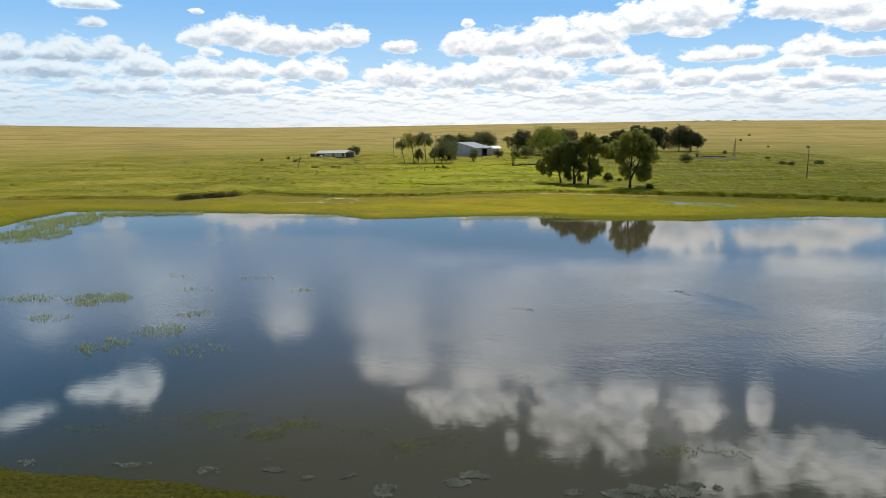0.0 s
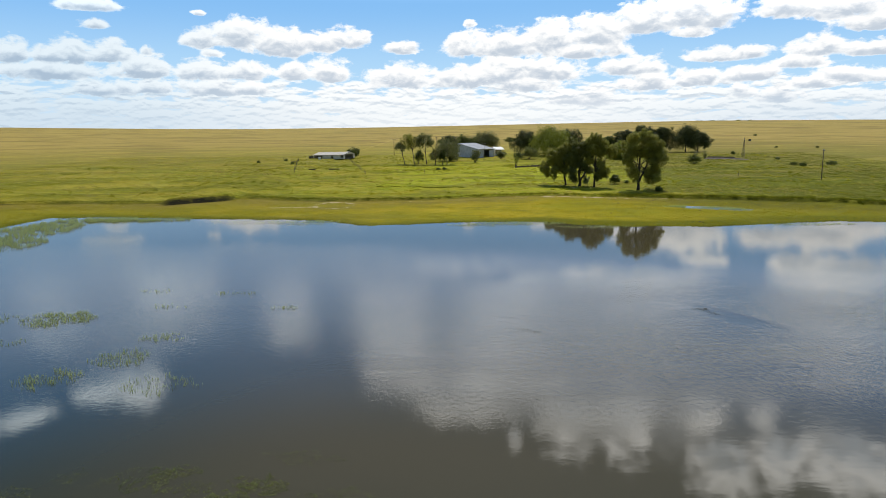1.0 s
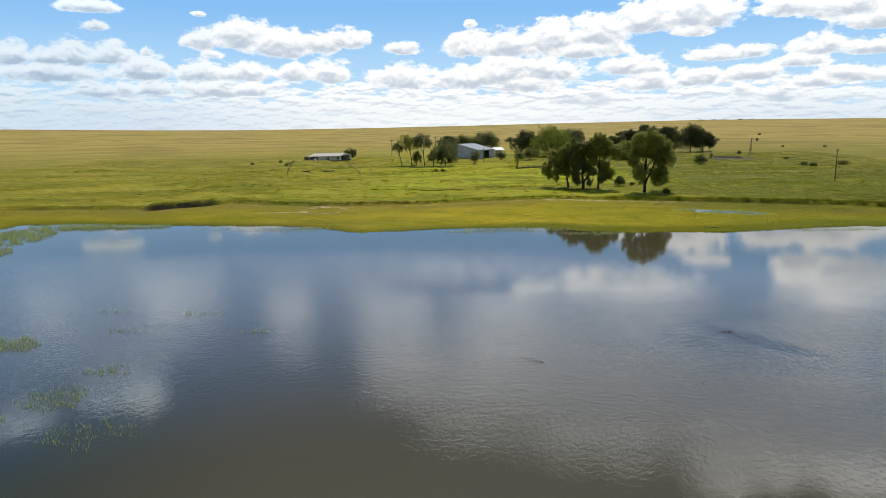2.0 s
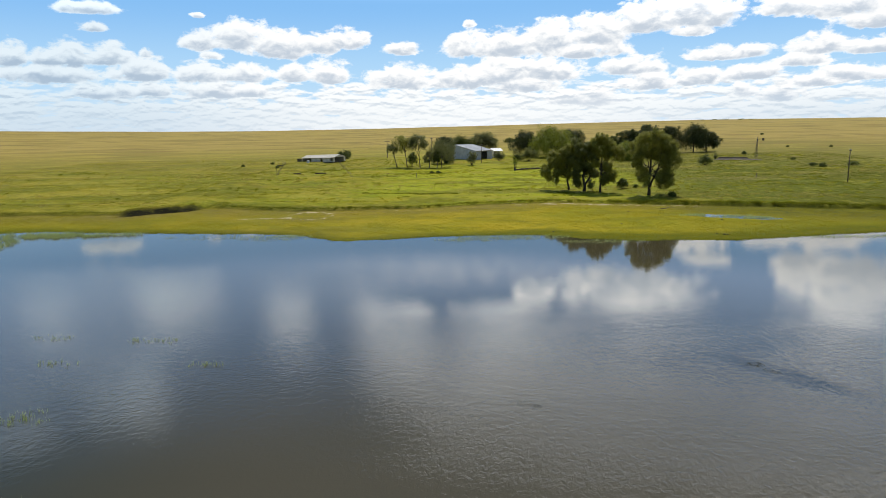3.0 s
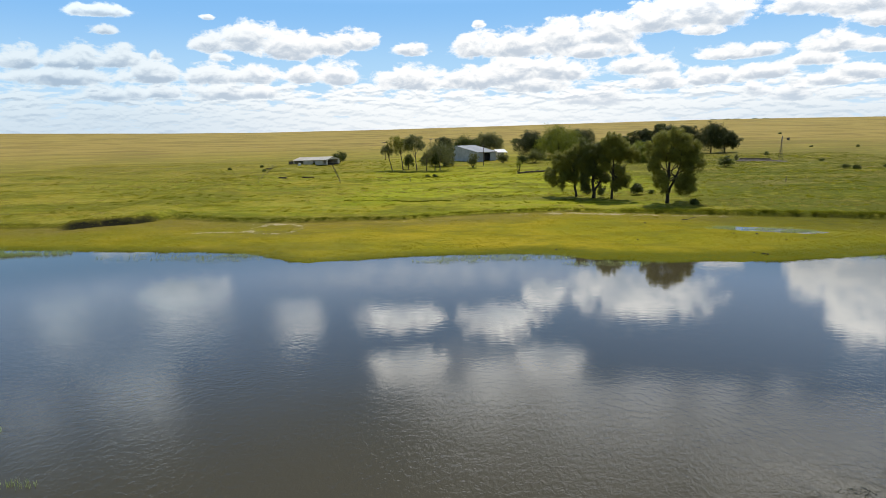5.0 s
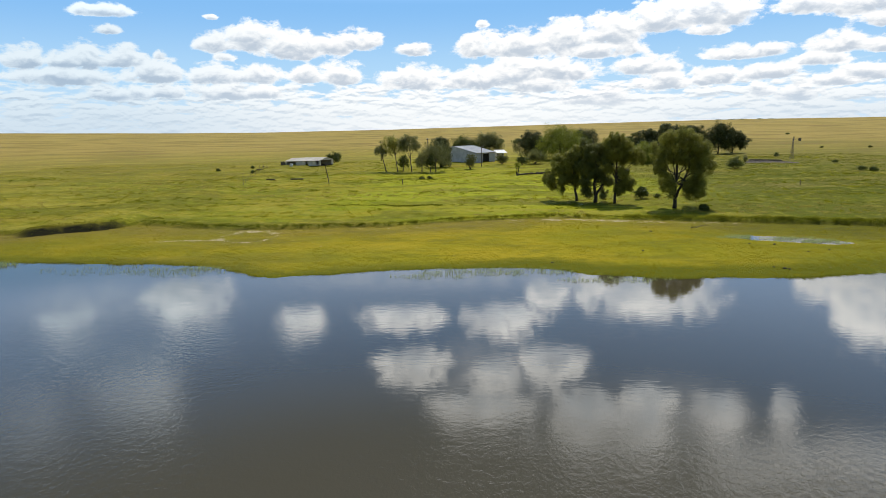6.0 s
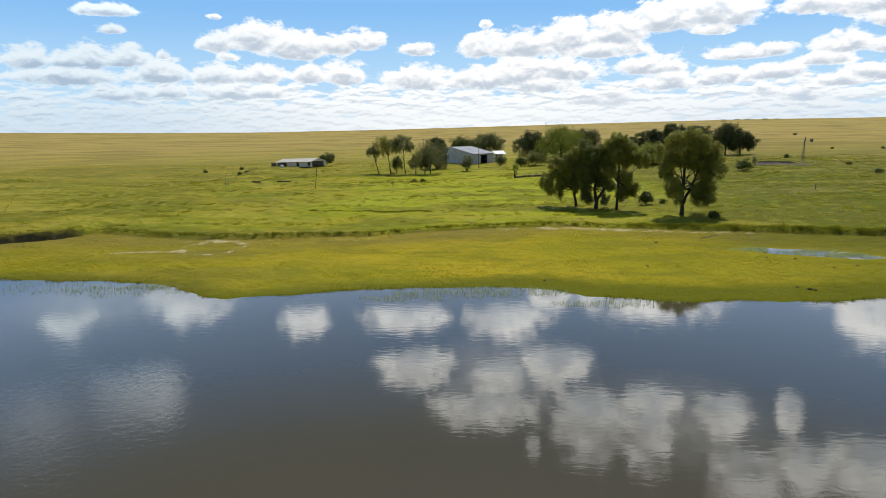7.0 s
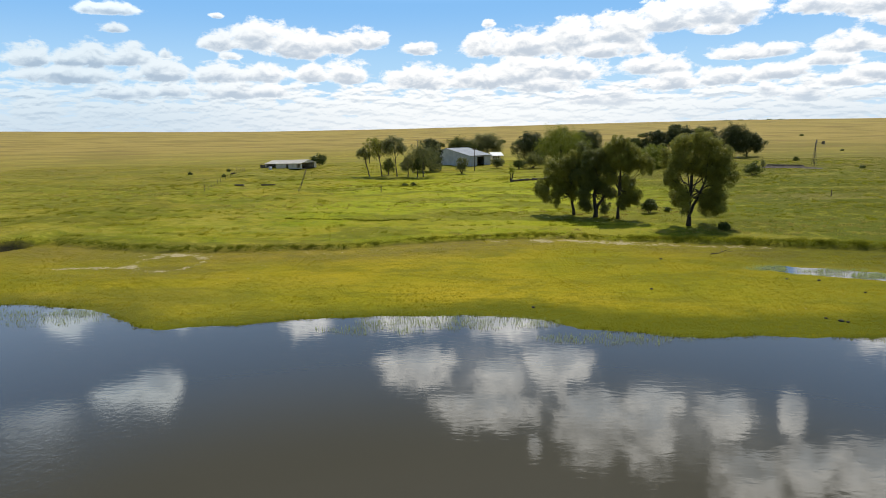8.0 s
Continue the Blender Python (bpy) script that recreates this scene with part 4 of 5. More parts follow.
def big_shed():
    """Local x runs along the eaves with the door, y goes back along the gable."""
    W, L, EAVE, RIDGE = 9.9, 22.0, 3.6, 5.7
    z0 = ground_z(14.0, 272.0) - 0.15
    t = thing("shed", (14.0, 268.0, z0), "large grey corrugated-iron farm shed with an open doorway", "shed")
    t.rotation_euler = (0, 0, radians(45))
    d0, d1, dh = 3.5, 6.6, 3.05
    part("wall", sheet((0, 0, 0), (d0, 0, 0), (d0, 0, EAVE), (0, 0, EAVE)), SHEET, t)
    part("wall", sheet((d1, 0, 0), (W, 0, 0), (W, 0, EAVE), (d1, 0, EAVE)), SHEET, t)
    part("wall", sheet((d0, 0, dh), (d1, 0, dh), (d1, 0, EAVE), (d0, 0, EAVE)), SHEET, t)
    part("wall", sheet((W, L, 0), (0, L, 0), (0, L, EAVE), (W, L, EAVE)), SHEET, t)
    for x, flip in ((0.0, False), (W, True)):
        lo, hi = ((x, L, 0), (x, 0, 0)) if not flip else ((x, 0, 0), (x, L, 0))
        part("wall", sheet(lo, hi, (*hi[:2], EAVE), (*lo[:2], EAVE)), SHEET, t)
        part("gable", plate([(x, 0, EAVE), (x, L, EAVE), (x, L / 2, RIDGE)], 0.05), SHEET, t)
    part("roof", sheet((-0.3, -0.4, EAVE - 0.05), (W + 0.3, -0.4, EAVE - 0.05), (W + 0.3, L / 2, RIDGE + 0.05), (-0.3, L / 2, RIDGE + 0.05), 0.4), ROOFING, t, "pale weathered roof sheeting")
    part("roof", sheet((W + 0.3, L + 0.4, EAVE - 0.05), (-0.3, L + 0.4, EAVE - 0.05), (-0.3, L / 2, RIDGE + 0.05), (W + 0.3, L / 2, RIDGE + 0.05), 0.4), ROOFING, t, "pale weathered roof sheeting")
    part("ridge_cap", box(bmesh.new(), (-0.35, L / 2 - 0.25, RIDGE + 0.03), (W + 0.35, L / 2 + 0.25, RIDGE + 0.11), 0.03), ROOFING, t)
    for x in (d0 - 0.08, d1):
        part("door_post", box(bmesh.new(), (x, -0.06, 0), (x + 0.08, 0.10, dh), 0.01), STEEL, t)
    part("lintel", box(bmesh.new(), (d0 - 0.1, -0.05, dh), (d1 + 0.1, 0.10, dh + 0.12), 0.01), STEEL, t)
    part("door", sheet((d1 + 0.1, -0.12, 0.05), (d1 + 3.0, -0.12, 0.05), (d1 + 3.0, -0.12, dh), (d1 + 0.1, -0.12, dh)), SHEET, t, "sliding sheet-metal door, pushed open")
    part("gutter", box(bmesh.new(), (-0.3, -0.55, EAVE - 0.16), (W + 0.3, -0.41, EAVE - 0.04), 0.03), STEEL, t)
    part("floor", box(bmesh.new(), (0.05, 0.05, -0.1), (W - 0.05, L - 0.05, 0.12)), CONCRETE, t)
    return t


def annex():
    x, y = 21.9, 279.6
    t = thing("lean_to", (x, y, ground_z(x, y) - 0.1), "small open lean-to with a bright white roof beside the shed", "lean-to")
    t.rotation_euler = (0, 0, radians(8))
    part("roof", plate([(-0.3, -0.4, 2.75), (3.9, -0.4, 2.75), (3.9, 5.0, 3.7), (-0.3, 5.0, 3.7)], 0.10), WHITE, t, "white painted sheet roof")
    part("wall", box(bmesh.new(), (0, 4.5, 0), (3.7, 4.7, 3.5)), PLASTER, t)
    part("wall", box(bmesh.new(), (0, 0.2, 0), (0.2, 4.5, 2.7)), PLASTER, t)
    for px in (0.3, 2.0, 3.5):
        part("post", box(bmesh.new(), (px, -0.1, 0), (px + 0.14, 0.04, 2.72), 0.02), TIMBER, t)
    return t


def low_barn():
    """Local x along the front from the far left end to the gable with the wide doorway."""
    L, W, EAVE, RIDGE = 15.0, 8.0, 1.78, 2.72
    x0, y0 = -54.0, 269.5
    t = thing("barn", (x0, y0, ground_z(x0 + 7, y0 - 3) - 0.45), "long low plastered barn with a pale sheet roof", "barn")
    t.rotation_euler = (0, radians(-1.9), radians(-25))
    holes = [(0.5, 4.5, 0.0, 1.6), (8.8, 9.8, 0.0, 1.68), (13.4, 14.6, 0.4, 1.58)]
    edge = 0.0
    for a, b, lo, hi in holes:
        part("wall", box(bmesh.new(), (edge, 0, 0), (a, 0.22, EAVE), 0.02), PLASTER, t)
        part("lintel", box(bmesh.new(), (a, 0, hi), (b, 0.22, EAVE)), PLASTER, t)
        if lo:
            part("sill", box(bmesh.new(), (a, 0, 0), (b, 0.22, lo)), PLASTER, t)
            part("window_frame", box(bmesh.new(), ((a + b) / 2 - 0.04, 0.08, lo), ((a + b) / 2 + 0.04, 0.14, hi)), TIMBER, t)
        edge = b
    part("wall", box(bmesh.new(), (edge, 0, 0), (L, 0.22, EAVE), 0.02), PLASTER, t)
    part("wall", box(bmesh.new(), (0, W - 0.22, 0), (L, W, EAVE), 0.02), PLASTER, t)
    part("wall", box(bmesh.new(), (0, 0.22, 0), (0.22, W - 0.22, EAVE), 0.02), PLASTER, t)
    part("wall", box(bmesh.new(), (L - 0.22, 0.22, 0), (L, 0.7, EAVE), 0.02), PLASTER, t)
    part("wall", box(bmesh.new(), (L - 0.22, W - 1.2, 0), (L, W - 0.22, EAVE), 0.02), PLASTER, t)
    for x in (0.0, L - 0.2):
        part("gable", plate([(x + 0.2, 0, EAVE), (x + 0.2, W, EAVE), (x + 0.2, W / 2, RIDGE)], 0.2), PLASTER, t)
    part("roof", sheet((-0.3, -0.35, EAVE - 0.04), (L + 0.3, -0.35, EAVE - 0.04), (L + 0.3, W / 2, RIDGE + 0.06), (-0.3, W / 2, RIDGE + 0.06), 0.4), PALE_ROOF, t, "pale corrugated roof sheeting")
    part("roof", sheet((L + 0.3, W + 0.35, EAVE - 0.04), (-0.3, W + 0.35, EAVE - 0.04), (-0.3, W / 2, RIDGE + 0.06), (L + 0.3, W / 2, RIDGE + 0.06), 0.4), PALE_ROOF, t, "pale corrugated roof sheeting")
    part("floor", box(bmesh.new(), (0.1, 0.1, -0.1), (L - 0.1, W - 0.1, 0.12)), CONCRETE, t)
    # low dark lean-to at the end
    part("lean_to_wall", box(bmesh.new(), (-2.45, 0.35, 0), (-0.4, 0.45, 1.5), 0.02), TIMBER, t, "dark boarded lean-to wall")
    part("lean_to_roof", plate([(-2.6, 0.2, 1.75), (-0.32, 0.2, 1.9), (-0.32, 4.4, 1.9), (-2.6, 4.4, 1.75)], 0.06), STEEL, t, "dark rusty lean-to roof")
    for px, py in ((-2.5, 0.3), (-2.5, 4.2), (-1.3, 0.3)):
        part("post", box(bmesh.new(), (px, py, 0), (px + 0.12, py + 0.12, 1.78), 0.02), TIMBER, t)
    return t


big_shed(), annex(), low_barn()


# ---------------------------------------------------------------- poles, fences, windmill, tank
def utility_pole(place, high, label, double=False, lean=0.0, arm_reach=0.65):
    x, y = place
    t = thing("utility_pole", (x, y, ground_z(x, y)), label, "utility pole", "power line poles")
    t.rotation_euler = (0, radians(lean), 0)
    vs, fs = tube([(0, 0, -0.4), (0, 0, high * 0.5), (0, 0, high)], [0.13, 0.11, 0.09], 10)
    make("pole", vs, fs, TIMBER, t, smooth=True)
    wide = 1.1 if double else arm_reach
    arm = part("crossarm", box(bmesh.new(), (-wide, -0.14, high - 0.45), (wide, -0.01, high - 0.31), 0.02), TIMBER, t)
    for px in (-wide + 0.12, 0.0, wide - 0.12):
        vs, fs = tube([(px, -0.07, high - 0.32), (px, -0.07, high - 0.22), (px, -0.07, high - 0.12)], [0.03, 0.06, 0.035], 8)
        make("insulator", vs, fs, WHITE, arm)
    return t


utility_pole((96.6, 168.5), 7.7, "tall wooden power pole with a short crossarm", lean=-1.5, arm_reach=0.32)
utility_pole((-22.4, 291.7), 7.3, "wooden power pole with a crossarm", True)
utility_pole((15.3, 250.4), 6.8, "thin wooden power pole before the shed")
utility_pole((-3.0, 268.0), 9.0, "wooden power pole behind the gum trees")


def fence(a, b, label, spacing, tall_end=False, wires=2):
    (ax, ay), (bx, by) = a, b
    n = max(2, round(math.hypot(bx - ax, by - ay) / spacing))
    t = thing("fence", (ax, ay, ground_z(ax, ay)), label, "fence", "paddock fences")
    q = np.random.default_rng(int(abs(ax) * 10))
    z0, tops = t.location.z, []
    for i in range(n + 1):
        k = i / n
        x, y = ax + (bx - ax) * k - ax, ay + (by - ay) * k - ay
        z = ground_z(x + ax, y + ay) - z0
        h = (2.9 if tall_end and i == n else 1.15 + q.uniform(-0.12, 0.15))
        lean = q.normal(size=2) * 0.05
        vs, fs = tube([(x, y, z - 0.2), (x + lean[0] * 0.5, y + lean[1] * 0.5, z + h * 0.5), (x + lean[0], y + lean[1], z + h)], [0.05, 0.045, 0.04], 6)
        make("post", vs, fs, TIMBER, t)
        tops.append((x, y, z))
    for w in range(wires):
        h = 0.45 + 0.38 * w
        vs, fs = tube([(p[0], p[1], p[2] + h) for p in tops], [0.003] * len(tops), 4)
        make("wire", vs, fs, STEEL, t)
    return t


fence((-38.5, 263.0), (-23.2, 194.5), "row of dark wooden posts with sagging wire", 4.2)
fence((-58.5, 262.0), (-45.0, 197.5), "row of weathered fence posts with a tall end post", 4.2, True)


def lone_post(place, high, label):
    x, y = place
    t = thing("fence_post", (x, y, ground_z(x, y)), label, "post", "single posts in the grass")
    vs, fs = tube([(0, 0, -0.2), (0.02, 0, high * 0.6), (0.05, 0.02, high)], [0.09, 0.085, 0.07], 7)
    make("post", vs, fs, TIMBER, t)
    vs, fs = tube([(0.0, -0.09, high * 0.7), (0.0, -0.13, high * 0.72)], [0.02, 0.02], 5)
    make("staple", vs, fs, STEEL, t)
    return t


lone_post((-5.7, 196.1), 1.4, "short dark post standing alone in the pasture")
lone_post((80.6, 179.8), 1.3, "short dark post standing alone in the pasture")
fence((-58.5, 262.5), (-66.0, 268.0), "short run of broken fence posts by the barn", 2.4)


def windmill(place):
    x, y = place
    t = thing("windmill", (x, y, ground_z(x, y)), "old steel wind pump on a lattice tower", "windmill")
    H, s = 6.6, 0.48
    legs = []
    for sx, sy in ((-1, -1), (1, -1), (1, 1), (-1, 1)):
        vs, fs = tube([(sx * s, sy * s, -0.1), (sx * s * 0.12, sy * s * 0.12, H)], [0.042, 0.034], 5)
        make("leg", vs, fs, STEEL, t)
        legs.append((sx, sy))
    for k in (0.18, 0.40, 0.62, 0.82):
        r0, r1 = s * (1 - 0.88 * k), s * (1 - 0.88 * (k + 0.18))
        for (ax, ay), (bx, by) in zip(legs, legs[1:] + legs[:1]):
            vs, fs = tube([(ax * r0, ay * r0, H * k), (bx * r0, by * r0, H * k)], [0.025, 0.025], 4)
            make("girt", vs, fs, STEEL, t)
            vs, fs = tube([(ax * r0, ay * r0, H * k), (bx * r1, by * r1, H * (k + 0.18))], [0.018, 0.018], 4)
            make("brace", vs, fs, STEEL, t)
    hub_at = Vector((0, -0.35, H + 0.1))
    vs, fs = tube([(0, 0.25, H + 0.1), (0, -0.45, H + 0.1)], [0.12, 0.12], 8)
    head = make("hub", vs, fs, STEEL, t)
    for k in range(12):
        a = 2 * math.pi * k / 12 + 0.2
        d = Vector((math.sin(a), 0.0, math.cos(a)))
        w = Vector((math.cos(a), 0.35, -math.sin(a))).normalized()
        turn = Matrix.Rotation(radians(72), 4, "Z")
        pts = [hub_at + turn @ (d * r + w * e) for r, e in ((0.25, -0.05), (0.95, -0.14), (0.95, 0.14), (0.25, 0.05))]
        part("blade", plate(pts, 0.012), STEEL, head)
    vs, fs = tube([(0.2, 0, H + 0.1), (2.0, 0.1, H + 0.1)], [0.03, 0.025], 5)
    make("tail_boom", vs, fs, STEEL, t)
    part("tail_vane", plate([(1.6, 0.1, H - 0.30), (2.5, 0.1, H - 0.40), (2.5, 0.1, H + 0.55), (1.6, 0.1, H + 0.42)], 0.015), STEEL, t)
    vs, fs = tube([(0, 0, 0), (0, 0, H)], [0.03, 0.03], 5)
    make("pump_rod", vs, fs, STEEL, t)
    return t


windmill((110.8, 243.2))


def stock_tank():
    x, y = 102.5, 242.6
    t = thing("stock_tank", (x, y, ground_z(x, y) - 0.1), "long low stained concrete stock tank", "water tank")
    t.rotation_euler = (0, 0, radians(-22))
    a, b, h, w = 4.6, 1.6, 0.72, 0.22
    part("wall", box(bmesh.new(), (-a, -b, 0), (a, -b + w, h), 0.03), CONCRETE, t)
    part("wall", box(bmesh.new(), (-a, b - w, 0), (a, b, h), 0.03), CONCRETE, t)
    part("wall", box(bmesh.new(), (-a, -b + w, 0), (-a + w, b - w, h), 0.03), CONCRETE, t)
    part("wall", box(bmesh.new(), (a - w, -b + w, 0), (a, b - w, h), 0.03), CONCRETE, t)
    part("water", box(bmesh.new(), (-a + w, -b + w, 0), (a - w, b - w, h - 0.25)), WATER, t)
    # earth heaped against the walls, trailing off towards the wind pump
    ex, ey = np.meshgrid(np.linspace(-6.2, 9.0, 62), np.linspace(-3.4, -1.62, 12))
    run = np.clip((ey + 3.4) / 1.78, 0, 1)
    ez = (0.62 * run * run * (1 - ease(ex, 3.2, 8.8) * 0.75) * ease(ex, -6.2, -4.2) + 0.10 * run * ripple(ex, ey, 1.4, 3)) - 0.04
    make("earth_bank", np.column_stack((ex.ravel(), ey.ravel(), ez.ravel())), [(j * 62 + i, j * 62 + i + 1, (j + 1) * 62 + i + 1, (j + 1) * 62 + i) for j in range(11) for i in range(61)], EARTH, t, "dark trampled earth heaped against the tank", True)
    return t


stock_tank()


def stone_wall(a, b):
    """A low ruined wall of loosely laid blocks."""
    (ax, ay), (bx, by) = a, b
    q = np.random.default_rng(77)
    n, turn = 14, math.atan2(by - ay, bx - ax)
    t = thing("stone_wall", (ax, ay, ground_z(ax, ay)), "low brown ruined stone wall in the grass", "wall")
    long = math.hypot(bx - ax, by - ay) / n
    for i in range(n):
        k = (i + 0.5) / n
        x, y = (bx - ax) * k, (by - ay) * k
        z = ground_z(x + ax, y + ay) - t.location.z
        high = q.uniform(0.34, 0.58)
        m = Matrix.Translation((x, y, z)) @ Matrix.Rotation(turn + q.uniform(-0.05, 0.05), 4, "Z")
        part("stone", box(bmesh.new(), (-long * 0.49, -0.22, -0.12), (long * 0.49, 0.22, high), 0.07, m), EARTH, t)
    return t


stone_wall((23.6, 216.4), (35.0, 223.4))


def trough(place, long, turn, label):
    x, y = place
    t = thing("feed_trough", (x, y, ground_z(x, y) - 0.03), label, "trough", "feed troughs")
    t.rotation_euler = (0, 0, radians(turn))
    a, b, h, w = long / 2, 0.40, 0.38, 0.08
    for sgn in (-1, 1):
        part("side", box(bmesh.new(), (-a, sgn * b - w / 2, 0), (a, sgn * b + w / 2, h), 0.02), CONCRETE, t)
        part("end", box(bmesh.new(), (sgn * (a - w / 2) - w / 2, -b + w / 2, 0), (sgn * (a - w / 2) + w / 2, b - w / 2, h), 0.02), CONCRETE, t)
    part("bottom", box(bmesh.new(), (-a + w, -b + w, 0.02), (a - w, b - w, 0.12)), CONCRETE, t)
    return t


trough((-43.2, 214.2), 2.2, 4, "dark low feed trough in the paddock")
trough((-35.8, 213.6), 3.4, -2, "long dark feed trough in the paddock")
trough((-57.5, 252.0), 3.2, 10, "dark low trough beside the broken fence")


def water_drum():
    x, y = -50.0, 262.0
    t = thing("water_drum", (x, y, ground_z(x, y) - 0.02), "white plastic water drum before the barn", "drum")
    prof = [(0.52, 0.0), (0.56, 0.06), (0.56, 0.30), (0.53, 0.34), (0.56, 0.38), (0.56, 0.78), (0.45, 0.92), (0.20, 0.97)]
    vs, fs = tube([(0, 0, z) for _, z in prof], [r for r, _ in prof], 18)
    make("body", vs, fs, WHITE, t)
    vs, fs = tube([(0, 0, 0.96), (0, 0, 1.04)], [0.16, 0.16], 12)
    make("cap", vs, fs, DARK, t)
    return t


water_drum()


def stone(place, r, seed, label):
    q = np.random.default_rng(seed)
    x, y = place
    bm = bmesh.new()
    bmesh.ops.create_icosphere(bm, subdivisions=2, radius=r)
    for v in bm.verts:
        k = 1 + 0.28 * noise.noise(v.co * (2.2 / r) + Vector((seed, 0, 0)))
        v.co = Vector((v.co.x * k * 1.3, v.co.y * k, v.co.z * k * 0.62))
    me = bpy.data.meshes.new("stone")
    bm.to_mesh(me), bm.free()
    me.materials.append(STONE)
    ob = new("stone", me)
    ob.location = (x, y, ground_z(x, y) + r * 0.30)
    ob.rotation_euler = (0, 0, q.uniform(0, 6))
    return tagged(ob, label, "stone", "stones on the shore")


for i, (at, r) in enumerate([((41.4, 109.5), 0.11), ((42.2, 108.8), 0.17), ((42.6, 108.6), 0.13), ((18.4, 112.6), 0.14), ((30.0, 118.0), 0.13), ((47.0, 121.0), 0.15), ((34.5, 130.2), 0.14),
                             ((44.2, 121.6), 0.12), ((52.0, 118.0), 0.12), ((49.0, 117.0), 0.1)]):
    stone(at, r, 100 + i, "dark stone lying on the wet meadow")


def branch():
    x, y = 42.5, 133.2
    q = np.random.default_rng(7)
    t = thing("fallen_branch", (x, y, ground_z(x, y) + 0.05), "dead grey branch lying on the meadow", "branch")
    t.rotation_euler = (0, 0, radians(20))
    main = bend(q, (-1.7, 0, 0.03), (1.6, 0.1, 0.12), 0.03, 7, 0.3)
    vs, fs = tube(main, [0.050, 0.047, 0.042, 0.036, 0.030, 0.024, 0.012], 7)
    make("bough", vs, fs, PALE_BARK, t, smooth=True)
    for k, (dx, dy, dz) in ((2, (-0.7, -0.5, 0.25)), (3, (0.7, 0.6, 0.35)), (4, (0.6, -0.6, 0.3))):
        p = main[k]
        vs, fs = tube(bend(q, p, (p[0] + dx, p[1] + dy, p[2] + dz), 0.05, 5, 0.2), [0.026, 0.022, 0.018, 0.012, 0.008], 5)
        make("twig", vs, fs, PALE_BARK, t, smooth=True)


branch()


# ---------------------------------------------------------------- grass, reeds and water weed
def blades(rng, x, y, z, high, per, spread_r, width, lean=0.35):
    """Bent three-cornered blades, several a tuft, at points x y z."""
    n = len(x) * per
    px, py, pz = (np.repeat(v, per) for v in (x, y, z))
    px, py = px + rng.normal(size=n) * spread_r, py + rng.normal(size=n) * spread_r
    h = np.repeat(high, per) * rng.uniform(0.55, 1.2, n)
    a = rng.uniform(0, 2 * math.pi, n)
    lx, ly = rng.normal(size=n) * lean * h, rng.normal(size=n) * lean * h
    w = width * rng.uniform(0.7, 1.4, n)
    v = np.empty((n, 3, 3))
    v[:, 0] = np.column_stack((px - np.cos(a) * w, py - np.sin(a) * w, pz - 0.03))
    v[:, 1] = np.column_stack((px + np.cos(a) * w, py + np.sin(a) * w, pz - 0.03))
    v[:, 2] = np.column_stack((px + lx, py + ly, pz + h))
    return v.reshape(-1, 3), np.arange(n * 3).reshape(-1, 3)


def grass(name, label, x0, x1, y0, y1, count, per, high, width, material, seed, keep, spread_r=0.10):
    rng = np.random.default_rng(seed)
    x, y = rng.uniform(x0, x1, count), y0 + (y1 - y0) * rng.uniform(0, 1, count) ** 1.25
    z, mk = land(x, y)
    ok = keep(x, y, z, mk, rng.uniform(0, 1, count))
    x, y, z = x[ok], y[ok], z[ok]
    h = high * (0.75 + 0.4 * ripple(x, y, 0.4, 3)) * rng.uniform(0.7, 1.2, len(x))
    vs, fs = blades(rng, x, y, z, np.maximum(h, high * 0.3), per, spread_r, width)
    return tagged(make(name, vs, fs, material), label, "grass", kind="stuff")


def dry(x, y, mk):
    return (mk["shore"] > 0.15) & (pool_reach(x, y) > 1.05)


grass("meadow_grass", "short yellow-green grazed grass", -90, 100, 104, 143, 90000, 4, 0.12, 0.020, TURF, 1, lambda x, y, z, mk, u: dry(x, y, mk) & (mk["meadow"] > 0.5) & (mk["bare"] < u) & (mk["scarp_and_shade"] < 0.3))
grass("pasture_grass", "taller green and straw-coloured pasture grass", -150, 150, 130, 300, 120000, 4, 0.20, 0.026, TUFT, 2, lambda x, y, z, mk, u: (mk["meadow"] < 0.5) & (mk["bare"] < u) & (ease(x + 20 * ripple(x, y, 0.05, 2), 45, 85) * 0.85 < u) & (ripple(x, y, 0.16, 2) + 0.5 * ripple(x, y, 0.6, 4) > -0.35 + 0.6 * (u - 0.5)), 0.22)
grass("rank_grass", "dark rank grass tufts along the low bank", -90, 100, 128, 160, 50000, 5, 0.24, 0.03, RANK, 3, lambda x, y, z, mk, u: (mk["meadow"] < 0.9) & (mk["bare"] < u) & (np.abs(y - np.interp(x, BANK[:, 0], BANK[:, 1]) - 0.9) < 1.3 + 1.5 * (u - 0.4)), 0.16)
grass("rank_grass", "thick overhanging grass on the tall bank", 34, 112, 116, 146, 24000, 5, 0.32, 0.034, RANK, 8, lambda x, y, z, mk, u: (mk["meadow"] < 0.9) & (ripple(x, y, 0.9, 3) > -0.25) & (np.abs(y - np.interp(x, BANK[:, 0], BANK[:, 1]) - 0.7) < 1.4 * u), 0.16)
grass("bank_grass", "sunlit bright green tufts on the lip of the bank", 8, 112, 116, 150, 50000, 5, 0.36, 0.034, TUFT, 14, lambda x, y, z, mk, u: (mk["meadow"] < 0.4) & (ripple(x, y, 0.7, 5) > 0.0) & (np.abs(y - np.interp(x, BANK[:, 0], BANK[:, 1]) - 1.5) < 1.6 * u), 0.18)
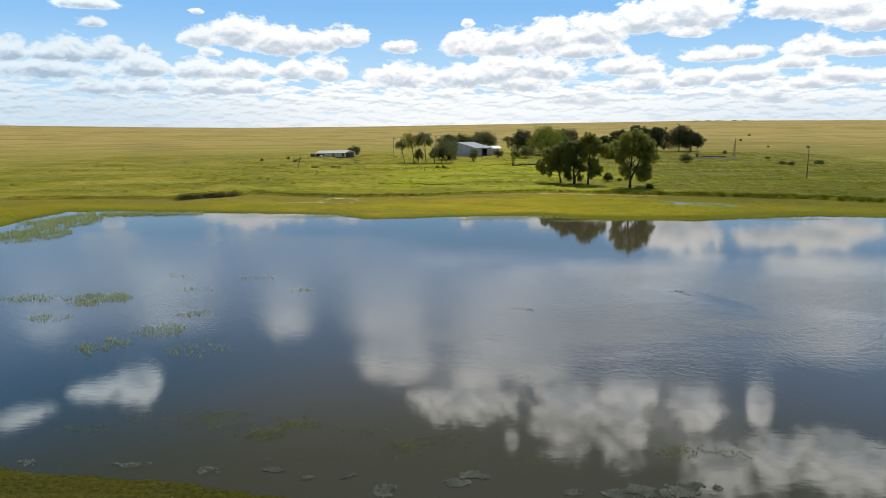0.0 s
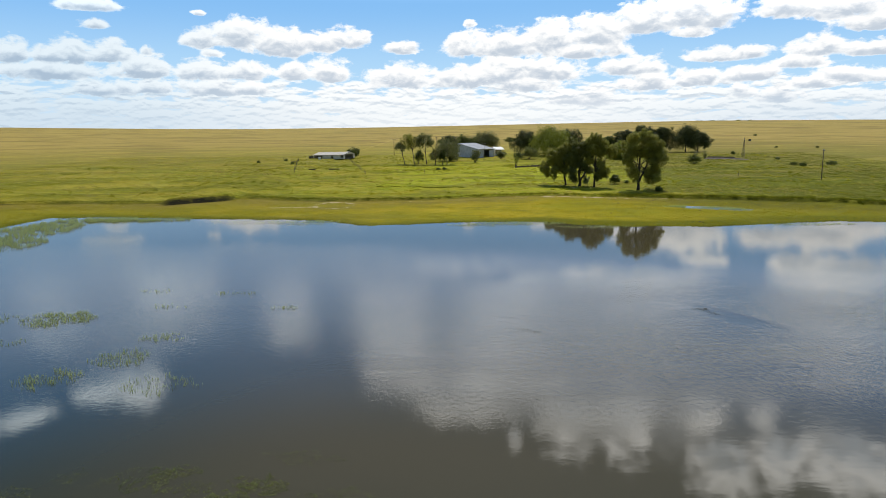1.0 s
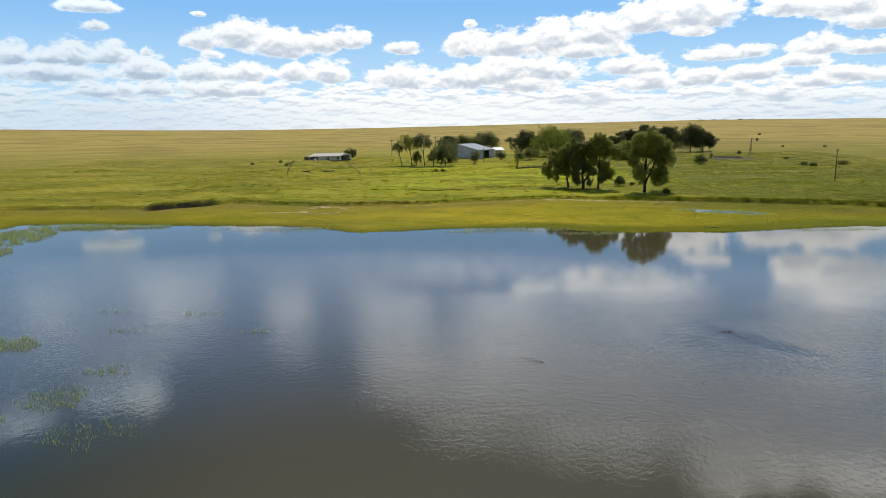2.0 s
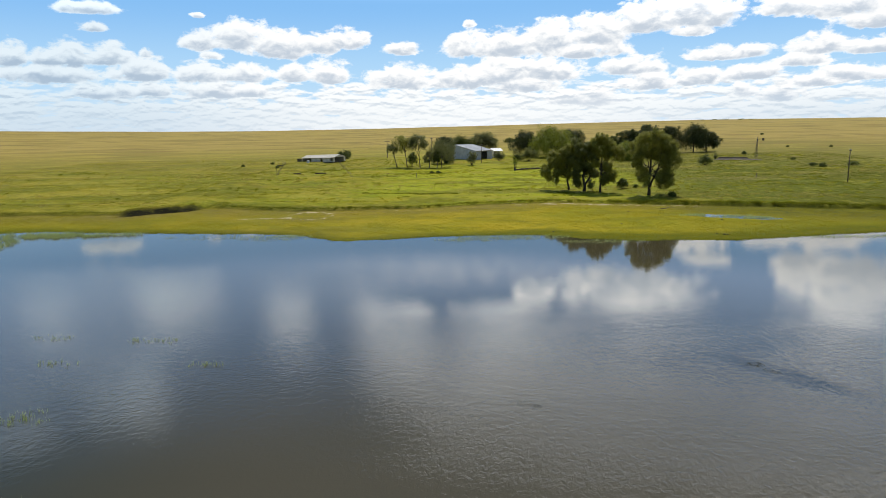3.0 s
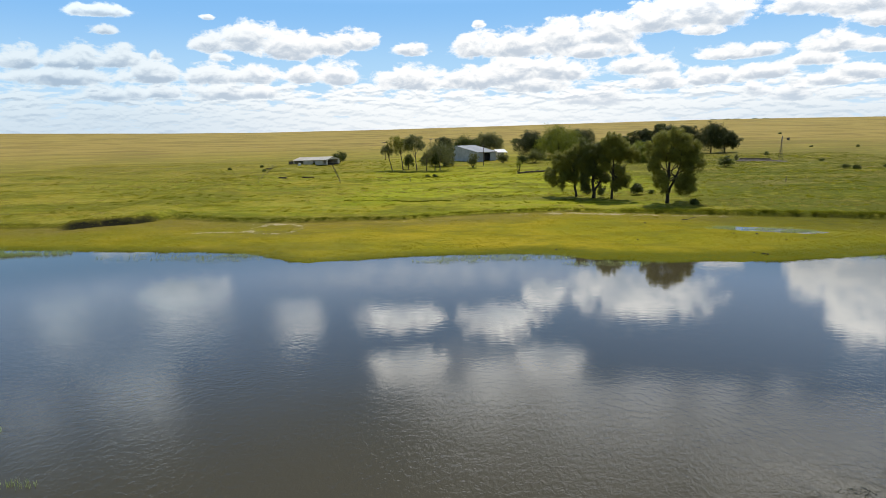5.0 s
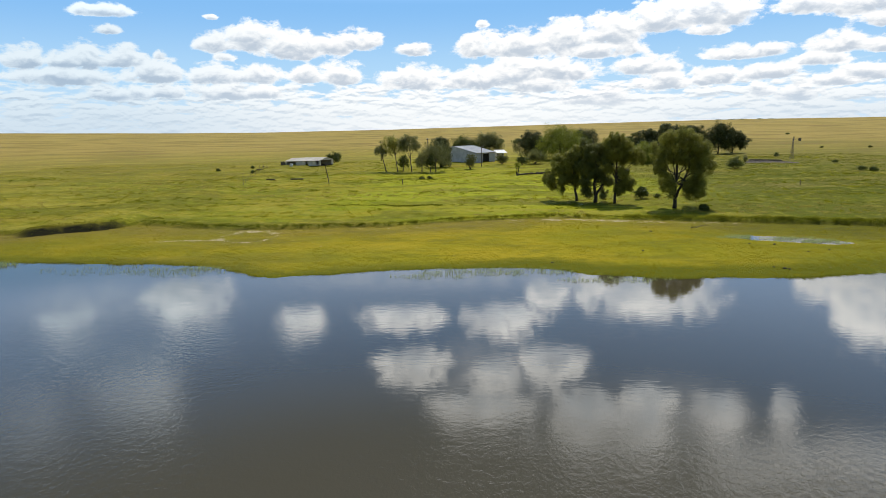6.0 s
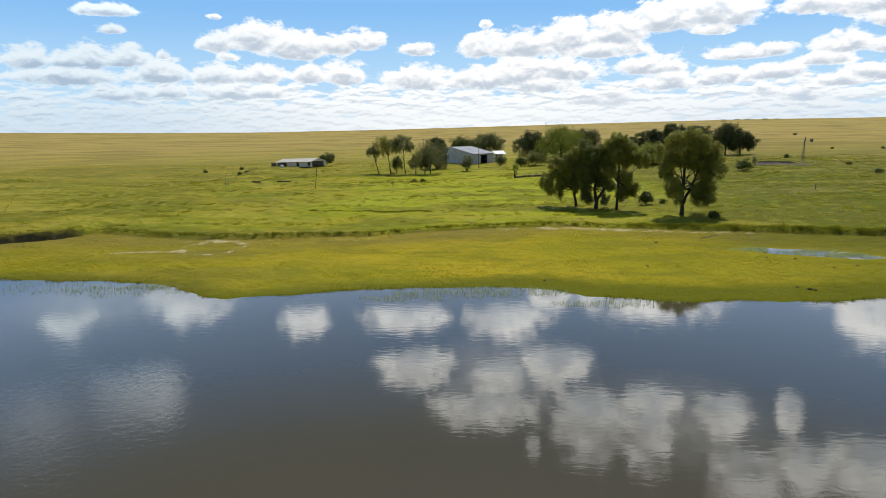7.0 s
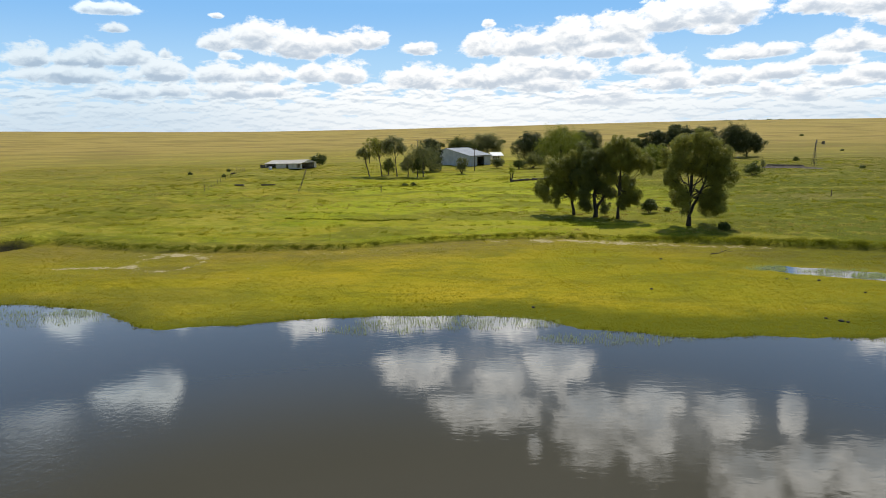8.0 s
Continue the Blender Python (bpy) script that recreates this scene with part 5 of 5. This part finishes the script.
grass("lush_grass", "dark green lush pasture grass", 38, 150, 130, 280, 60000, 4, 0.20, 0.028, RANK, 12, lambda x, y, z, mk, u: (mk["meadow"] < 0.5) & (mk["bare"] < u) & (ease(x + 20 * ripple(x, y, 0.05, 2), 45, 85) > u), 0.22)
grass("shore_grass", "thin green grass standing at the water's edge", -72, 85, 103, 119, 120000, 3, 0.15, 0.018, RANK, 4, lambda x, y, z, mk, u: (np.abs(mk["shore"] - 0.1) < 0.7 * u) & (ripple(x, y, 0.5, 6) > -0.3), 0.08)


# dark blades that imitate a long strip of shade on the pasture
grass("rank_grass", "strip of dark green grass standing in for shade in the pasture", -16, 5, 154, 161, 6000, 5, 0.30, 0.03, RANK, 5, lambda x, y, z, mk, u: np.abs(y - 157.6 + 0.07 * x + 0.5 * ripple(x, y * 0, 0.5, 1)) < (0.35 + 0.9 * np.exp(-((x + 3) / 5) ** 2)) * u * (0.8 + 0.5 * ripple(x, y, 0.8, 2)), 0.16)


grass("bank_grass", "dark olive grass along the near shore", -60, 12, 17, 38, 16000, 5, 0.10, 0.014, RANK, 15, lambda x, y, z, mk, u: (mk["shore"] > -0.25) & (mk["shore"] < 6) & (ripple(x, y, 0.8, 2) > -0.5 + u * 0.6), 0.10)


def bank_clumps(name, label, x0, x1, count, radius, material, seed):
    """Rounded clumps of leafy weeds that crowd the lip of the low bank."""
    rng = np.random.default_rng(seed)
    x = rng.uniform(x0, x1, count)
    y = np.interp(x, BANK[:, 0], BANK[:, 1]) + 0.75 + rng.normal(size=count) * 0.40
    z, _ = land(x, y)
    r = radius * rng.uniform(0.6, 1.4, count)
    vs = []
    for i in range(count):
        v, _ = foliage(rng, [(x[i], y[i], z[i] + r[i] * 0.35, r[i], r[i] * 0.6)], 110, 0.13, 0.1, 0.24)
        vs.append(v)
    vs = np.concatenate(vs)
    return tagged(make(name, vs, np.arange(len(vs)).reshape(-1, 4), material), label, "weeds", kind="stuff")


bank_clumps("bank_weeds", "bushy dark green weeds crowding the tall bank", 34, 112, 230, 0.42, WEEDY, 61)
bank_clumps("bank_weeds", "low bushy weeds along the lip of the bank", -40, 36, 110, 0.26, WEEDY, 62)


def tussocks(name, label, count, x0, x1, y0, y1, high, material, seed):
    """Loose clumps of coarse grass and weeds that gather in drifts."""
    rng = np.random.default_rng(seed)
    x, y = rng.uniform(x0, x1, count * 4), rng.uniform(y0, y1, count * 4)
    _, mk = land(x, y)
    ok = (ripple(x * 0.5, y * 1.6, 0.10, seed) + 0.6 * ripple(x * 0.6, y * 1.5, 0.24, seed + 1) > 0.30) & (mk["meadow"] < 0.5)
    x, y = x[ok][:count], y[ok][:count]
    n = 22
    x, y = np.repeat(x, n) + rng.normal(size=len(x) * n) * 0.34, np.repeat(y, n) + rng.normal(size=len(y) * n) * 0.30
    z, _ = land(x, y)
    vs, fs = blades(rng, x, y, z, np.full(len(x), high) * rng.uniform(0.6, 1.3, len(x)), 2, 0.06, 0.030, 0.4)
    return tagged(make(name, vs, fs, material), label, "grass", kind="stuff")


tussocks("tussock_grass", "dark green coarse tussocks in the pasture", 1000, -130, 140, 140, 280, 0.25, WEEDY, 6)
tussocks("tussock_grass", "straw-coloured seeding grass in drifts", 900, -130, 140, 140, 280, 0.30, TUFT, 9)


tussocks("tussock_grass", "low weedy green clumps in the paddock", 420, -45, 45, 146, 240, 0.24, WEEDY, 13)
tussocks("tussock_grass", "pale dry grass clumps scattered in the paddock", 700, -90, 130, 140, 230, 0.26, STRAW, 16)


def reeds(name, label, patches, material, high, width, seed, per=3, lean=0.12, level=0.0):
    rng = np.random.default_rng(seed)
    px, py = [], []
    for x, y, rx, ry, n in patches:
        a, r = rng.uniform(0, 2 * math.pi, n), np.sqrt(rng.uniform(0, 1, n))
        u, v = x + rx * r * np.cos(a), y + ry * r * np.sin(a)
        ok = ripple(u, v, 1.1, x) + 0.4 * ripple(u, v, 3.0, y) > -0.25 + 0.7 * (r - 0.5)
        px.append(u[ok]), py.append(v[ok])
    x, y = np.concatenate(px), np.concatenate(py)
    z = np.full(len(x), level)
    vs, fs = blades(rng, x, y, z, np.full(len(x), high), per, 0.10, width, lean)
    return tagged(make(name, vs, fs, material), label, "reeds", kind="stuff")


reeds("reeds", "green reeds standing in the shallow water", [
    (-32.0, 56.8, 3.0, 2.2, 800), (-38.5, 57.0, 3.4, 1.4, 300), (-21.3, 52.0, 1.6, 1.2, 130), (-22.0, 47.8, 2.4, 2.0, 300), (-25.0, 44.0, 2.0, 1.8, 200), (-17.5, 43.5, 2.6, 2.2, 160),
    (-33.0, 51.0, 1.8, 1.0, 110), (-24.5, 60.5, 1.8, 0.8, 60), (-28.0, 66.0, 2.0, 0.7, 50), (-20.0, 65.0, 2.4, 0.6, 50), (-14.0, 60.0, 1.5, 0.4, 60)], REED, 0.27, 0.011, 20, 3)
reeds("reeds", "pale green reeds fringing the far shore", [
    (12.0, 108.6, 8.5, 1.9, 1500), (23.5, 104.8, 6.0, 1.4, 600), (5.0, 106.5, 4.5, 1.2, 360), (-23.0, 109.6, 6.0, 2.4, 700), (-31.0, 110.6, 8.0, 2.6, 420), (-20.5, 110.9, 4.0, 0.9, 400), (58.0, 107.0, 9.0, 1.2, 800)], REED, 0.27, 0.010, 21, 2)
reeds("reeds", "dense green reed bed in the corner of the pond", [
    (-63.0, 104.0, 6.0, 8.0, 5200), (-57.0, 113.0, 9.0, 2.4, 4200), (-61.0, 91.0, 6.0, 6.0, 3400), (-47.0, 113.4, 5.0, 1.2, 700)], REED, 0.45, 0.014, 22, 2)
reeds("reeds", "thin reeds standing in the rain puddle", [(54.0, 122.4, 3.2, 1.6, 1300), (44.8, 126.2, 3.0, 1.6, 1500), (50.5, 125.2, 4.0, 0.9, 800), (48.6, 123.2, 4.0, 0.8, 500)], REED, 0.26, 0.009, 23, 2, level=POOL[5])


def weeds(name, label, patches, material, size, seed):
    """Floating mats: small leaves that lie on the water."""
    rng = np.random.default_rng(seed)
    vs = []
    for x, y, rx, ry, n in patches:
        a, r = rng.uniform(0, 2 * math.pi, n), np.sqrt(rng.uniform(0, 1, n))
        u, v = x + rx * r * np.cos(a), y + ry * r * np.sin(a)
        ok = ripple(u, v, 1.6, x) + 0.5 * ripple(u, v, 4.5, y) > -0.1 + 0.7 * (r - 0.5)
        u, v = u[ok], v[ok]
        k, b = len(u), rng.uniform(0, 2 * math.pi, len(u))
        s = size * rng.uniform(0.5, 1.5, k)
        c = np.column_stack((u, v, rng.uniform(0.004, 0.05, k)))
        d1 = np.column_stack((np.cos(b) * s, np.sin(b) * s, rng.normal(size=k) * s * 0.5))
        d2 = np.column_stack((-np.sin(b) * s, np.cos(b) * s, rng.normal(size=k) * s * 0.5)) * 0.5
        vs.append(np.stack((c - d1, c + d2, c + d1, c - d2), 1).reshape(-1, 3))
    vs = np.concatenate(vs)
    return tagged(make(name, vs, np.arange(len(vs)).reshape(-1, 4), material), label, "water weed", kind="stuff")


weeds("water_weed", "yellow-green floating weed near the bank", [
    (-13.0, 32.2, 1.35, 1.35, 1200), (-12.1, 32.9, 1.22, 0.81, 800), (-11.2, 31.6, 1.62, 0.68, 640), (-9.6, 30.8, 1.49, 0.81, 1680), (-8.4, 32.4, 1.35, 0.81, 1440), (-7.6, 31.7, 1.22, 0.68, 960), (-7.0, 34.2, 2.70, 0.81, 560), (-15.0, 32.6, 2.70, 0.94, 640),
    (-1.4, 29.4, 1.35, 0.94, 1280), (0.4, 30.0, 1.62, 0.81, 640), (-4.3, 31.2, 1.89, 0.81, 640), (12.2, 29.0, 2.29, 0.94, 1680), (14.4, 28.7, 1.62, 0.94, 960), (2.4, 28.0, 3.51, 1.22, 800), (-5.0, 28.6, 4.05, 1.08, 640), (-19.6, 31.2, 2.16, 0.68, 480)], WEED, 0.026, 30)
weeds("water_weed", "dark matted weed breaking the surface", [
    (1.6, 26.7, 0.92, 0.40, 2100), (0.6, 26.1, 0.69, 0.34, 1260), (8.2, 25.4, 1.38, 0.57, 3600), (9.8, 25.4, 1.61, 0.57, 4500), (11.3, 25.7, 1.26, 0.52, 2400), (5.9, 25.2, 0.57, 0.40, 780), (-8.0, 27.2, 0.69, 0.25, 960), (-6.4, 26.6, 0.46, 0.29, 600),
    (-4.4, 26.6, 0.40, 0.34, 660), (-11.0, 27.1, 0.69, 0.40, 720), (-14.9, 27.7, 0.92, 0.34, 600), (-2.6, 25.5, 0.57, 0.57, 720), (-20.2, 27.8, 1.15, 0.34, 360)], FROTH, 0.034, 31)
weeds("water_weed", "faint dark weed showing just above the open water", [
    (22.8, 59.4, 0.8, 0.5, 150), (23.6, 58.3, 0.7, 0.5, 130), (6.6, 53.8, 0.7, 0.5, 80), (7.4, 53.3, 0.5, 0.4, 60), (5.5, 57.2, 0.9, 0.4, 60), (17.3, 50.0, 0.5, 0.5, 80)], SUNK, 0.034, 32)
